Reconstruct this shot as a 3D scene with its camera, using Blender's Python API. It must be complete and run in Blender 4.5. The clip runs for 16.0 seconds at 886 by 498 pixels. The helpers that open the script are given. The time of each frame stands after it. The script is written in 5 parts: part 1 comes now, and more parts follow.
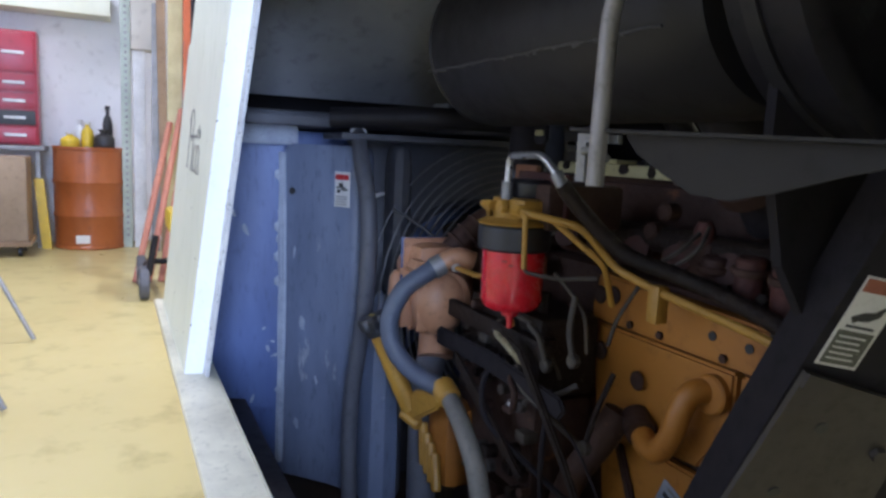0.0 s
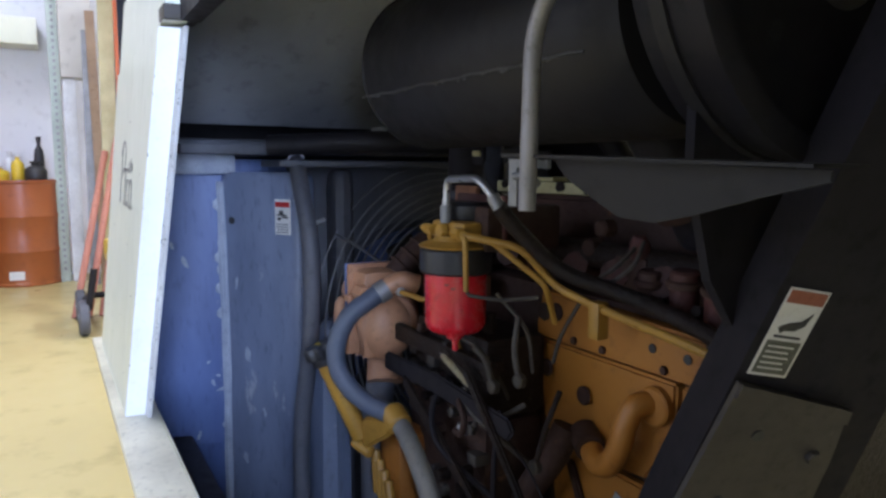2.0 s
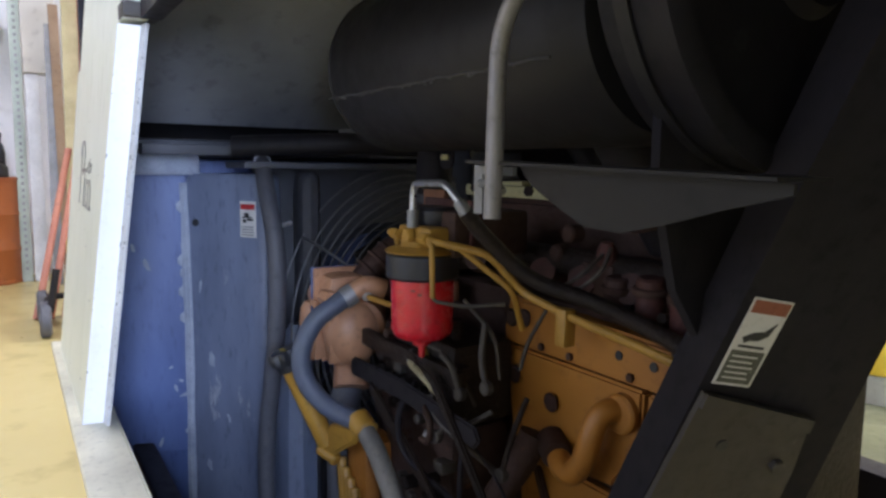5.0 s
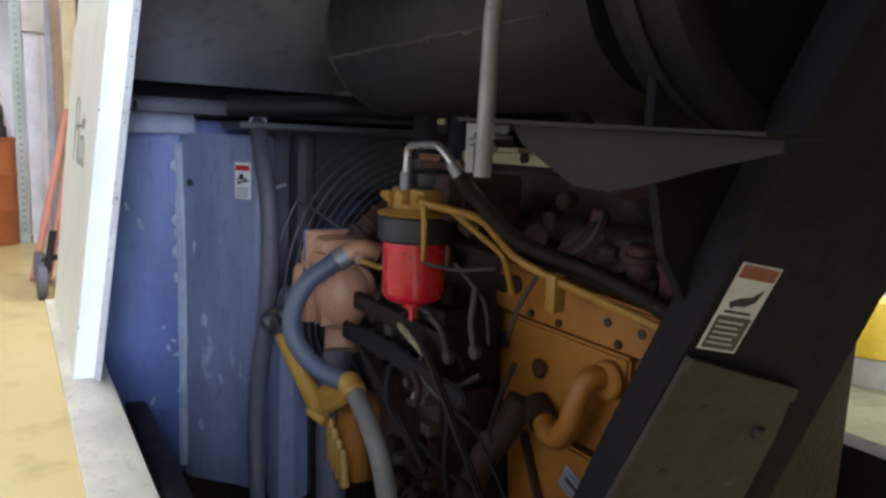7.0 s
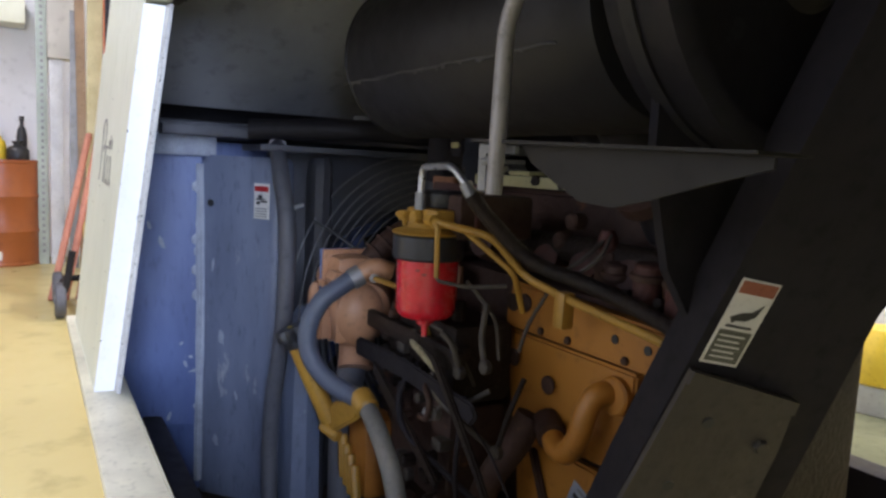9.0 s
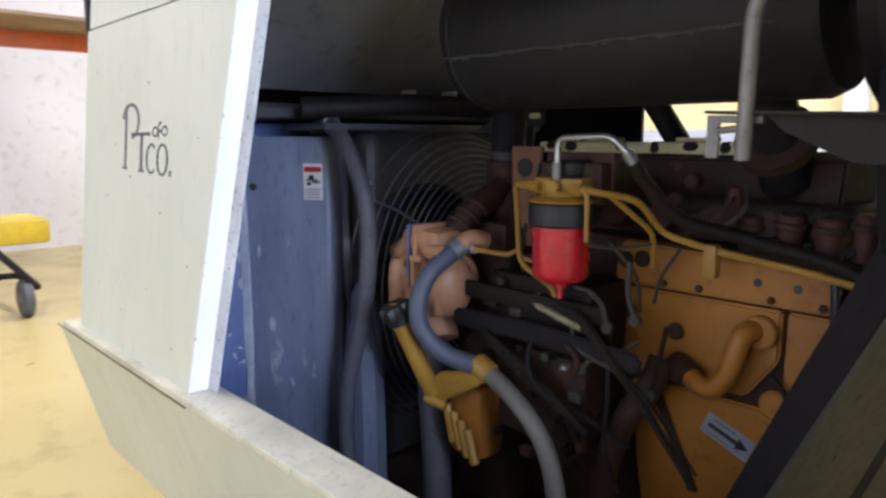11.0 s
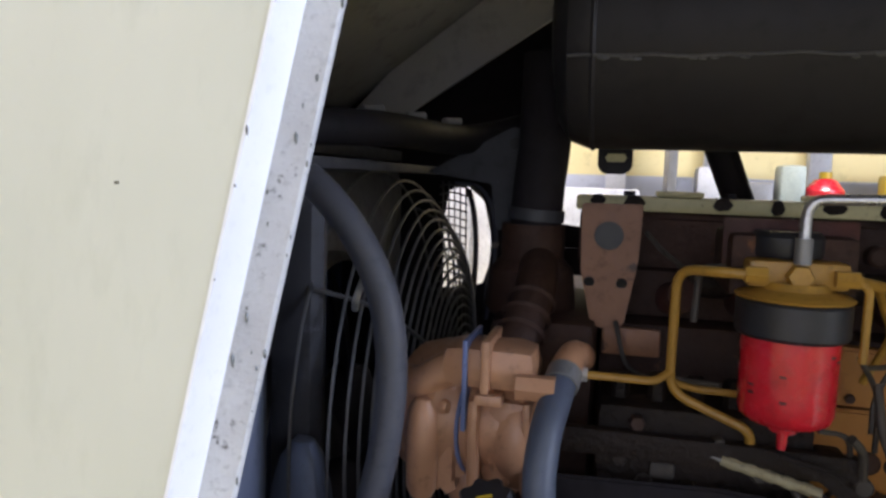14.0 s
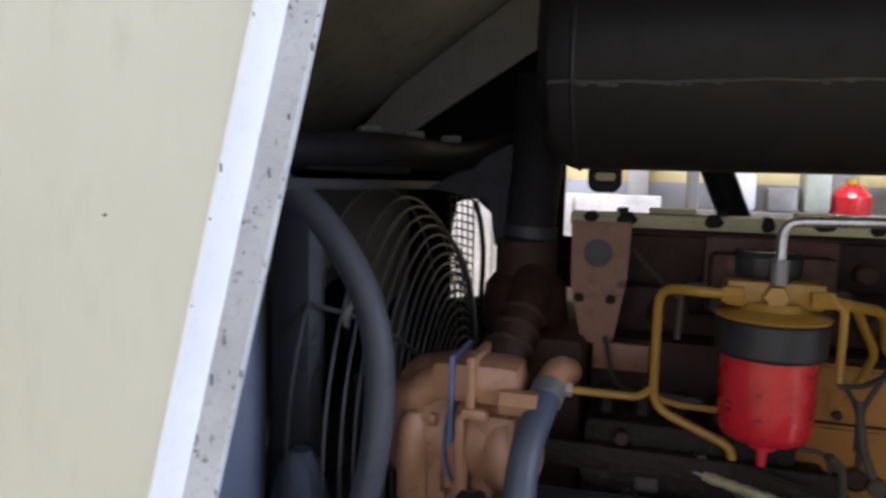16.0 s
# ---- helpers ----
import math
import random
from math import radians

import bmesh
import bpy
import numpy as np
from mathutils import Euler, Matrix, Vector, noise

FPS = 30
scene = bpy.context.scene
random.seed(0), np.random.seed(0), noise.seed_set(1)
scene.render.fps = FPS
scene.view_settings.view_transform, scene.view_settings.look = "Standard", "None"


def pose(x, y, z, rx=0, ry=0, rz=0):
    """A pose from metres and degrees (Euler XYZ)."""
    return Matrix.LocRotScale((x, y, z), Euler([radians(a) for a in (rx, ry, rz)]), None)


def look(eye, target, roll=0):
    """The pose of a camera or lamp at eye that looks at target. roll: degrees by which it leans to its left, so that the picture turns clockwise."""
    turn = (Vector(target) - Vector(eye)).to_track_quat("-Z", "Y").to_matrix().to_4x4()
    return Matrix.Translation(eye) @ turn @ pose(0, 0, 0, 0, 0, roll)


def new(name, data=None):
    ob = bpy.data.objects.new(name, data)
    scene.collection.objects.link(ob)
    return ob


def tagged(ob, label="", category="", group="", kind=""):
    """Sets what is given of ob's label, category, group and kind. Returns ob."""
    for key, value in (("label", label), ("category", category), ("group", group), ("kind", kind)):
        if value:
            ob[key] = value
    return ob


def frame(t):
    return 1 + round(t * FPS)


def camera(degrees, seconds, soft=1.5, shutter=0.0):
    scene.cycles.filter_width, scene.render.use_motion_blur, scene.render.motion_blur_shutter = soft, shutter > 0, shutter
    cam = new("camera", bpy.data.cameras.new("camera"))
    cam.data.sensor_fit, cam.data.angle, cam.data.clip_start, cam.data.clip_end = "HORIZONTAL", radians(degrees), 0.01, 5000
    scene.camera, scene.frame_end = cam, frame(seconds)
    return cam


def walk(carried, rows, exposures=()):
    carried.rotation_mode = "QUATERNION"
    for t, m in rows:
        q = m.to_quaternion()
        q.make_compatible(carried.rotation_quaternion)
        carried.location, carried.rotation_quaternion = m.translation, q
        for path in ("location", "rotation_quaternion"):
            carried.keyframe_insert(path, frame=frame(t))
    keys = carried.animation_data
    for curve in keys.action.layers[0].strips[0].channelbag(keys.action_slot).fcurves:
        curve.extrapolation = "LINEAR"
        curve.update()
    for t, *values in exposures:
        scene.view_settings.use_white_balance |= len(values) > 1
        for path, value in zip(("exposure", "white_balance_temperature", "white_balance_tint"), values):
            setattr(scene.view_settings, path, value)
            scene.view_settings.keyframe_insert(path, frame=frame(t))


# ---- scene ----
cam = camera(65.0, 16.0, soft=2.7, shutter=0.5)
PATH = [
    (0, (1.32, -0.111, 1.189), (-0.466, 0.745, 0.91), 2.7),
    (0.5, (1.322, -0.103, 1.18), (-0.447, 0.777, 0.873), 1.7),
    (1, (1.316, -0.097, 1.195), (-0.442, 0.805, 0.888), 0.7),
    (1.5, (1.317, -0.092, 1.206), (-0.408, 0.884, 0.933), 0.4),
    (2, (1.323, -0.097, 1.204), (-0.404, 0.885, 0.97), 0.3),
    (2.5, (1.318, -0.091, 1.201), (-0.369, 0.954, 0.955), 0.0),
    (3, (1.321, -0.089, 1.202), (-0.378, 0.93, 0.926), -0.2),
    (3.5, (1.318, -0.089, 1.202), (-0.391, 0.912, 0.928), -0.3),
    (4, (1.314, -0.096, 1.206), (-0.384, 0.933, 0.974), 0.3),
    (4.2, (1.313, -0.094, 1.211), (-0.38, 0.945, 0.979), 0.1),
    (6.3, (1.319, -0.074, 1.202), (-0.36, 0.986, 0.961), 2.2),
    (6.5, (1.318, -0.08, 1.199), (-0.361, 0.977, 0.949), 2.2),
    (7, (1.319, -0.073, 1.194), (-0.357, 0.975, 0.889), 2.4),
    (7.5, (1.332, -0.088, 1.194), (-0.394, 0.873, 0.887), 2.5),
    (8, (1.34, -0.089, 1.196), (-0.371, 0.915, 0.942), 2.3),
    (8.5, (1.342, -0.08, 1.194), (-0.364, 0.929, 0.922), 1.2),
    (9, (1.347, -0.09, 1.186), (-0.358, 0.93, 0.956), 2.9),
    (9.5, (1.353, -0.17, 1.213), (-0.303, 0.924, 0.967), 2.4),
    (9.7, (1.363, -0.227, 1.198), (-0.279, 0.882, 0.928), 2.4),
    (11.8, (0.847, -0.505, 1.187), (-0.258, 1.134, 0.884), 3.4),
    (12, (0.78, -0.508, 1.188), (-0.233, 1.192, 0.893), 4.6),
    (12.3, (0.669, -0.474, 1.164), (-0.291, 1.249, 0.829), 2.8),
    (12.5, (0.572, -0.429, 1.166), (-0.387, 1.295, 0.833), 1.2),
    (12.7, (0.516, -0.384, 1.179), (-0.549, 1.286, 0.901), 0.2),
    (13, (0.42, -0.356, 1.185), (-0.406, 1.446, 0.917), 1.2),
    (13.2, (0.357, -0.329, 1.159), (-0.254, 1.559, 0.911), 3.1),
    (13.5, (0.296, -0.314, 1.188), (-0.254, 1.583, 0.875), 0.2),
    (14, (0.287, -0.328, 1.197), (-0.197, 1.602, 0.993), 1.8),
    (14.5, (0.3, -0.342, 1.206), (-0.238, 1.575, 1.013), 0.6),
    (15, (0.329, -0.351, 1.207), (-0.331, 1.527, 1.018), 0.2),
    (15.5, (0.333, -0.35, 1.214), (-0.342, 1.521, 1.009), 0.2),
    (16, (0.335, -0.341, 1.217), (-0.227, 1.568, 1.022), 1.6),
]
walk(cam, [(t, look(eye, target, roll)) for t, eye, target, roll in PATH], [(0.0, 0.12, 5350, 20), (4.0, 0.1, 5600, 20), (7.0, 0.1, 5900, 20), (9.7, 0.1, 5950, 20), (12.0, 0.2, 5900, 22), (13.2, 0.2, 5900, 21), (14.0, 0.03, 6050, 22), (15.3, 0.03, 6050, 22), (16.0, -0.1, 6050, 22)])

# ---- world and lights ----
FLOOR = 0.2
world = bpy.data.worlds.new("world")
scene.world = world
world.use_nodes = True
sky = world.node_tree.nodes.new("ShaderNodeTexSky")
sky.sky_type, sky.sun_disc, sky.sun_elevation, sky.sun_rotation = "NISHITA", False, radians(40), radians(200)
world.node_tree.links.new(sky.outputs[0], world.node_tree.nodes["Background"].inputs[0])
world.node_tree.nodes["Background"].inputs[1].default_value = 0.1


def area_lamp(name, m, w, h, watts, colour):
    d = bpy.data.lights.new(name, "AREA")
    d.shape, d.size, d.size_y, d.energy, d.color = "RECTANGLE", w, h, watts, colour
    ob = new(name, d)
    ob.matrix_world = m
    return ob


# daylight through the open bay door, the gable window and the far windows; tube lamps under the roof
area_lamp("bay_door_daylight", look((0.2, -4.35, 1.7), (0.2, 0, 1.5)), 3.6, 3.0, 25, (0.86, 0.92, 1.0))
area_lamp("gable_window_daylight", look((4.85, -0.85, 2.0), (0, -0.1, 1.1)), 1.3, 2.2, 240, (0.70, 0.82, 1.0))
for k, (lx, ly) in enumerate(((-4.2, -1.2), (-1.5, -0.95), (-2.5, 2.8), (1.4, 3.2))):
    area_lamp("tube_lamp_light", look((lx, ly, 4.02), (lx, ly + 0.001, 0)), 1.5, 0.25, 60 if ly < 0 else 165, (1.0, 0.97, 0.93))


# ---- materials ----
def material(name, colour, rough=0.5, metal=0.0, dark=None, scale=14.0, bump=0.15, spots=0.0, spot_colour=(0.02, 0.02, 0.02), coat=0.0, wear=None, wear_at=0.62, fleck=0.7, stretch=(1, 1, 1)):
    """Two scales of noise vary the colour, a third gives stains of their own shape."""
    m = bpy.data.materials.new(name)
    m.use_nodes = True
    t, b = m.node_tree, m.node_tree.nodes["Principled BSDF"]
    N = lambda kind: t.nodes.new(kind)
    L = t.links.new
    mp = N("ShaderNodeMapping")
    mp.inputs["Scale"].default_value = stretch
    L(N("ShaderNodeTexCoord").outputs["Object"], mp.inputs["Vector"])
    co = mp.outputs["Vector"]

    def noise_of(s, detail=6.0, roughness=0.6):
        q = N("ShaderNodeTexNoise")
        q.inputs["Scale"].default_value, q.inputs["Detail"].default_value, q.inputs["Roughness"].default_value = s, detail, roughness
        L(co, q.inputs["Vector"])
        return q.outputs["Fac"]

    def ramp(fac, a, z):
        r = N("ShaderNodeMapRange")
        r.inputs["From Min"].default_value, r.inputs["From Max"].default_value = a, z
        L(fac, r.inputs["Value"])
        return r.outputs["Result"]

    def blend(fac, a, c):
        x = N("ShaderNodeMix")
        x.data_type = "RGBA"
        L(fac, x.inputs["Factor"])
        for sock, val in ((x.inputs[6], a), (x.inputs[7], c)):
            if isinstance(val, tuple):
                sock.default_value = (*val, 1)
            else:
                L(val, sock)
        return x.outputs[2]

    dark = dark or tuple(c * 0.62 for c in colour)
    large, fine = noise_of(scale * 0.35), noise_of(scale * 5)
    col = blend(ramp(large, 0.35, 0.7), colour, dark)
    col = blend(ramp(fine, 0.55, 0.85), col, tuple(c * fleck for c in dark))
    if wear:
        col = blend(ramp(noise_of(scale * 1.3, 8.0, 0.7), wear_at, wear_at + 0.06), col, wear)
    if spots:
        col = blend(ramp(noise_of(scale * 2.2, 3.0, 0.5), 0.78 - spots, 0.8 - spots), col, spot_colour)
    L(col, b.inputs["Base Color"])
    b.inputs["Metallic"].default_value = metal
    L(ramp(fine, 0.2, 0.9), (rr := N("ShaderNodeMapRange")).inputs["Value"])
    rr.inputs["To Min"].default_value, rr.inputs["To Max"].default_value = max(rough - 0.12, 0.04), min(rough + 0.12, 1)
    L(rr.outputs["Result"], b.inputs["Roughness"])
    b.inputs["Coat Weight"].default_value = coat
    bp = N("ShaderNodeBump")
    bp.inputs["Strength"].default_value, bp.inputs["Distance"].default_value = bump, 0.004
    L(fine, bp.inputs["Height"])
    L(bp.outputs["Normal"], b.inputs["Normal"])
    return m


M = {
    "cream": material("cream_paint", (0.70, 0.712, 0.595), 0.42, scale=7, dark=(0.60, 0.62, 0.50), bump=0.03, spots=0.0, fleck=0.985, stretch=(1, 1, 0.4), spot_colour=(0.16, 0.14, 0.1)),
    # panel edge paints: one whitened for light, one greyed for shade, both chipped
    "edge": material("chipped_lit_paint", (0.88, 0.88, 0.87), 0.4, scale=22, dark=(0.82, 0.82, 0.81), bump=0.1, fleck=0.92, wear=(0.12, 0.11, 0.1), wear_at=0.68),
    "edge_shaded": material("scuffed_shaded_paint", (0.62, 0.62, 0.61), 0.5, scale=30, dark=(0.44, 0.435, 0.43), bump=0.25, wear=(0.10, 0.09, 0.08), wear_at=0.605),
    "sill": material("cream_sill_paint", (0.74, 0.71, 0.55), 0.45, scale=16, bump=0.12, wear=(0.14, 0.12, 0.09), wear_at=0.70),
    "browntan": material("browned_tan_enamel", (0.27, 0.125, 0.06), 0.5, scale=18, dark=(0.16, 0.07, 0.035), bump=0.25, wear=(0.06, 0.03, 0.02), wear_at=0.62),
    "crust": material("white_crusty_sealant", (0.38, 0.41, 0.47), 0.75, scale=40, dark=(0.20, 0.225, 0.28), bump=0.6),
    # dusty grey made paler, for the light caught under the hood
    "inner": material("dusty_grey_lightened_sheet", (0.38, 0.39, 0.41), 0.6, scale=4, dark=(0.17, 0.175, 0.185), bump=0.1),
    # very pale, to stand for light reflected on the far hood side
    "lightstrip": material("pale_light_strip", (0.82, 0.81, 0.79), 0.5, scale=5, dark=(0.74, 0.73, 0.71), bump=0.05),
    "dulltube": material("dull_brownish_zinc", (0.30, 0.28, 0.27), 0.45, 0.3, scale=20, bump=0.1),
    # near black with a purple cast: the bay's shade is in this colour
    "shadeblack": material("dull_shade_black", (0.021, 0.018, 0.021), 0.8, scale=8, bump=0.2),
    # grey steel taken down to near black for the shade it hangs in
    "shield": material("shaded_grey_shield", (0.034, 0.030, 0.028), 0.6, scale=5, dark=(0.018, 0.017, 0.016), bump=0.1),
    "logo": material("grey_lettering_paint", (0.15, 0.155, 0.135), 0.35, scale=40, bump=0.05),
    "blue": material("blue_grey_painted_steel", (0.11, 0.155, 0.325), 0.42, scale=9, dark=(0.055, 0.08, 0.19), bump=0.08, stretch=(1.6, 1.6, 0.5), wear=(0.33, 0.355, 0.41), wear_at=0.63),
    "shroud": material("dusty_dark_steel", (0.055, 0.058, 0.07), 0.55, scale=9, dark=(0.03, 0.03, 0.036), wear=(0.11, 0.115, 0.13), wear_at=0.62),
    "black": material("near_black_steel", (0.021, 0.018, 0.021), 0.6, scale=8, dark=(0.012, 0.011, 0.012), wear=(0.03, 0.029, 0.03), wear_at=0.64),
    "muffler": material("sooty_muffler_steel", (0.027, 0.025, 0.025), 0.5, scale=6, dark=(0.018, 0.016, 0.017), wear=(0.075, 0.072, 0.068), wear_at=0.66),
    "seam": material("bare_weld_bead", (0.085, 0.08, 0.075), 0.55, 0.2, scale=50, bump=0.5),
    "rubber": material("dusty_rubber", (0.10, 0.102, 0.118), 0.6, scale=12, dark=(0.065, 0.066, 0.078), bump=0.1, wear=(0.13, 0.13, 0.14), wear_at=0.64),
    "bluehose": material("blue_grey_silicone_hose", (0.085, 0.10, 0.145), 0.5, scale=14, dark=(0.08, 0.095, 0.13), bump=0.08),
    "greyhose": material("grey_sleeve", (0.20, 0.19, 0.165), 0.65, scale=30, bump=0.2),
    "tan": material("tan_engine_enamel", (0.52, 0.28, 0.155), 0.38, scale=16, dark=(0.34, 0.165, 0.085), bump=0.25, wear=(0.07, 0.045, 0.03), wear_at=0.66),
    "orange": material("orange_yellow_engine_enamel", (0.41, 0.17, 0.02), 0.5, scale=7, dark=(0.25, 0.09, 0.013), bump=0.2, wear=(0.10, 0.042, 0.016), wear_at=0.66),
    "rust": material("rusty_cast_iron", (0.052, 0.021, 0.011), 0.75, scale=14, dark=(0.028, 0.013, 0.008), bump=0.6, wear=(0.13, 0.052, 0.02), wear_at=0.62),
    "pinkrust": material("flaking_red_primer", (0.085, 0.022, 0.016), 0.7, scale=24, dark=(0.04, 0.022, 0.016), bump=0.4),
    "yellow": material("yellow_paint", (0.44, 0.245, 0.035), 0.42, scale=20, dark=(0.27, 0.14, 0.02), bump=0.1, wear=(0.10, 0.065, 0.03), wear_at=0.66),
    "paleyellow": material("pale_yellow_paint", (0.62, 0.58, 0.32), 0.45, scale=20, dark=(0.45, 0.41, 0.2), bump=0.1, wear=(0.10, 0.07, 0.03), wear_at=0.64),
    "sleeve": material("dull_yellowed_sleeve", (0.42, 0.38, 0.23), 0.6, scale=60, dark=(0.2, 0.17, 0.1), bump=0.4, wear=(0.06, 0.05, 0.035), wear_at=0.58),
    "slate": material("dusty_slate_blue_steel", (0.185, 0.215, 0.30), 0.42, scale=10, dark=(0.095, 0.112, 0.165), bump=0.1, stretch=(1.6, 1.6, 0.5), wear=(0.30, 0.32, 0.36), wear_at=0.62),
    "red": material("red_filter_enamel", (0.62, 0.018, 0.03), 0.28, scale=12, dark=(0.52, 0.012, 0.022), bump=0.03, coat=0.3),
    "ring": material("black_plastic_band", (0.025, 0.025, 0.028), 0.45, scale=20, bump=0.1),
    "steel": material("bright_zinc_tube", (0.62, 0.62, 0.62), 0.32, 0.85, scale=20, bump=0.05),
    "dull": material("dull_grey_steel", (0.30, 0.30, 0.30), 0.5, 0.5, scale=16, bump=0.15),
    "wire": material("grey_guard_wire", (0.16, 0.16, 0.165), 0.45, 0.5, scale=30, bump=0.1),
    "chrome": material("pale_grey_clip", (0.6, 0.6, 0.6), 0.4, 0.3, scale=30, bump=0.05),
    "grease": material("greasy_black_iron", (0.026, 0.017, 0.013), 0.5, scale=24, dark=(0.012, 0.009, 0.007), bump=1.0, wear=(0.075, 0.065, 0.055), wear_at=0.66),
    "dust": material("dusty_brown_steel", (0.062, 0.053, 0.043), 0.65, scale=14, dark=(0.045, 0.037, 0.03), bump=0.25, wear=(0.15, 0.125, 0.1), wear_at=0.64, spots=0.05),
    "paper": material("white_decal", (0.72, 0.71, 0.68), 0.5, scale=25, dark=(0.62, 0.6, 0.56), bump=0.02),
    "decalred": material("red_decal_print", (0.50, 0.03, 0.03), 0.5, scale=25, bump=0.02),
    "decalrust": material("faded_red_decal_print", (0.34, 0.10, 0.05), 0.5, scale=25, bump=0.02),
    "decalblack": material("black_decal_print", (0.03, 0.03, 0.03), 0.5, scale=25, bump=0.02),
    "decalgreen": material("dark_olive_decal_print", (0.10, 0.10, 0.075), 0.5, scale=60, bump=0.02, wear=(0.25, 0.25, 0.2), wear_at=0.62),
    "bluetape": material("blue_gasket", (0.17, 0.22, 0.42), 0.5, scale=30, bump=0.1),
    "floor": material("ochre_floor_paint", (0.53, 0.45, 0.20), 0.36, scale=1.2, dark=(0.45, 0.375, 0.155), bump=0.03, spots=0.04, spot_colour=(0.30, 0.24, 0.12)),
    "wall": material("white_block_wall_paint", (0.74, 0.75, 0.78), 0.7, scale=2.5, dark=(0.66, 0.67, 0.70), bump=0.1),
    "yellowwall": material("pale_yellow_wall_paint", (0.76, 0.66, 0.34), 0.6, scale=2, dark=(0.68, 0.58, 0.28), bump=0.05),
    "greywall": material("grey_dado_paint", (0.55, 0.58, 0.66), 0.6, scale=2, bump=0.05),
    "ceiling": material("off_white_ceiling", (0.62, 0.60, 0.55), 0.8, scale=2, bump=0.05),
    "drum": material("orange_brown_drum_paint", (0.36, 0.105, 0.025), 0.38, scale=3, dark=(0.28, 0.075, 0.018), bump=0.05, spots=0.03),
    "toolred": material("dark_red_tool_chest_enamel", (0.36, 0.02, 0.045), 0.35, scale=4, bump=0.03),
    "cardboard": material("brown_cardboard", (0.36, 0.27, 0.19), 0.8, scale=5, bump=0.1),
    "greenpost": material("pale_green_perforated_steel", (0.46, 0.52, 0.46), 0.5, 0.2, scale=10, bump=0.1),
    "wood": material("weathered_timber", (0.34, 0.24, 0.15), 0.75, scale=8, dark=(0.2, 0.13, 0.08), bump=0.3),
    "salmon": material("salmon_painted_timber", (0.48, 0.20, 0.13), 0.7, scale=8, dark=(0.34, 0.13, 0.09), bump=0.2),
    "rack": material("orange_rack_enamel", (0.62, 0.13, 0.02), 0.45, scale=6, bump=0.05),
    "plasticyellow": material("yellow_plastic", (0.70, 0.50, 0.03), 0.4, scale=10, bump=0.03),
    "plasticwhite": material("white_plastic", (0.75, 0.76, 0.78), 0.45, scale=10, bump=0.03),
    "sacking": material("olive_tarpaulin", (0.16, 0.165, 0.085), 0.85, scale=6, dark=(0.085, 0.09, 0.045), bump=0.5),
}
# weak specular, so that the shaded bay parts stay dark
for key in ("shadeblack", "black", "muffler", "shield", "grease"):
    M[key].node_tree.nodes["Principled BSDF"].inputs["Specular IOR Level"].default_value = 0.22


# ---- building blocks ----
def part(name, bm, mat, parent=None, label="", smooth=True):
    """Links a bmesh as one mesh object, under a thing or a part."""
    bmesh.ops.recalc_face_normals(bm, faces=bm.faces)
    me = bpy.data.meshes.new(name)
    bm.to_mesh(me)
    bm.free()
    me.materials.append(M[mat])
    if smooth:
        me.shade_smooth()
        me.set_sharp_from_angle(angle=radians(35))
    ob = new(name, me)
    if parent:
        ob.parent = parent
        ob.matrix_parent_inverse = parent.matrix_basis.inverted()
    if label:
        ob["label"] = label
    return ob


def thing(name, at, label, category, group=""):
    ob = new(name)
    ob.location = at
    ob.empty_display_size = 0.05
    ob.matrix_basis = Matrix.Translation(at)
    return tagged(ob, label, category, group)


def box(bm, lo, hi, bevel=0.0, m=None):
    lo, hi = Vector(lo), Vector(hi)
    vs = bmesh.ops.create_cube(bm, size=1.0)["verts"]
    for v in vs:
        v.co = Vector([(lo[i] + hi[i]) / 2 + v.co[i] * (hi[i] - lo[i]) for i in range(3)])
    if bevel:
        es = list({e for v in vs for e in v.link_edges})
        r = bmesh.ops.bevel(bm, geom=es, offset=bevel, segments=2, profile=0.6, affect="EDGES")
        vs = r["verts"] if not m else list({v for f in r["faces"] for v in f.verts} | {v for v in vs if v.is_valid})
    if m:
        bmesh.ops.transform(bm, matrix=m, verts=[v for v in vs if v.is_valid])
    return bm


def B(*a, **k):
    return box(bmesh.new(), *a, **k)


def prism(poly, axis, lo, hi, bevel=0.0, bm=None):
    """A flat outline pushed from lo to hi along an axis: 'x' (outline y, z), 'y' (x, z) or 'z' (x, y)."""
    bm = bm or bmesh.new()
    put = {"x": lambda a, b, c: (c, a, b), "y": lambda a, b, c: (a, c, b), "z": lambda a, b, c: (a, b, c)}[axis]
    f = bm.faces.new([bm.verts.new(put(a, b, lo)) for a, b in poly])
    r = bmesh.ops.extrude_face_region(bm, geom=[f])
    bmesh.ops.translate(bm, vec=put(0, 0, hi - lo), verts=[g for g in r["geom"] if isinstance(g, bmesh.types.BMVert)])
    if bevel:
        bmesh.ops.bevel(bm, geom=bm.edges[:], offset=bevel, segments=2, affect="EDGES")
    return bm


def lathe(profile, m=Matrix(), seg=32, bm=None):
    """Turns (radius, height) pairs round the z axis of m."""
    bm = bm or bmesh.new()
    rings = []
    for r, h in profile:
        if r < 1e-5:
            rings.append([bm.verts.new(m @ Vector((0, 0, h)))])
        else:
            rings.append([bm.verts.new(m @ Vector((r * math.cos(2 * math.pi * k / seg), r * math.sin(2 * math.pi * k / seg), h))) for k in range(seg)])
    for a, b in zip(rings, rings[1:]):
        for k in range(seg):
            j = (k + 1) % seg
            q = [a[k % len(a)], a[j % len(a)], b[j % len(b)], b[k % len(b)]]
            q = list(dict.fromkeys(q))
            if len(q) > 2:
                bm.faces.new(q)
    return bm


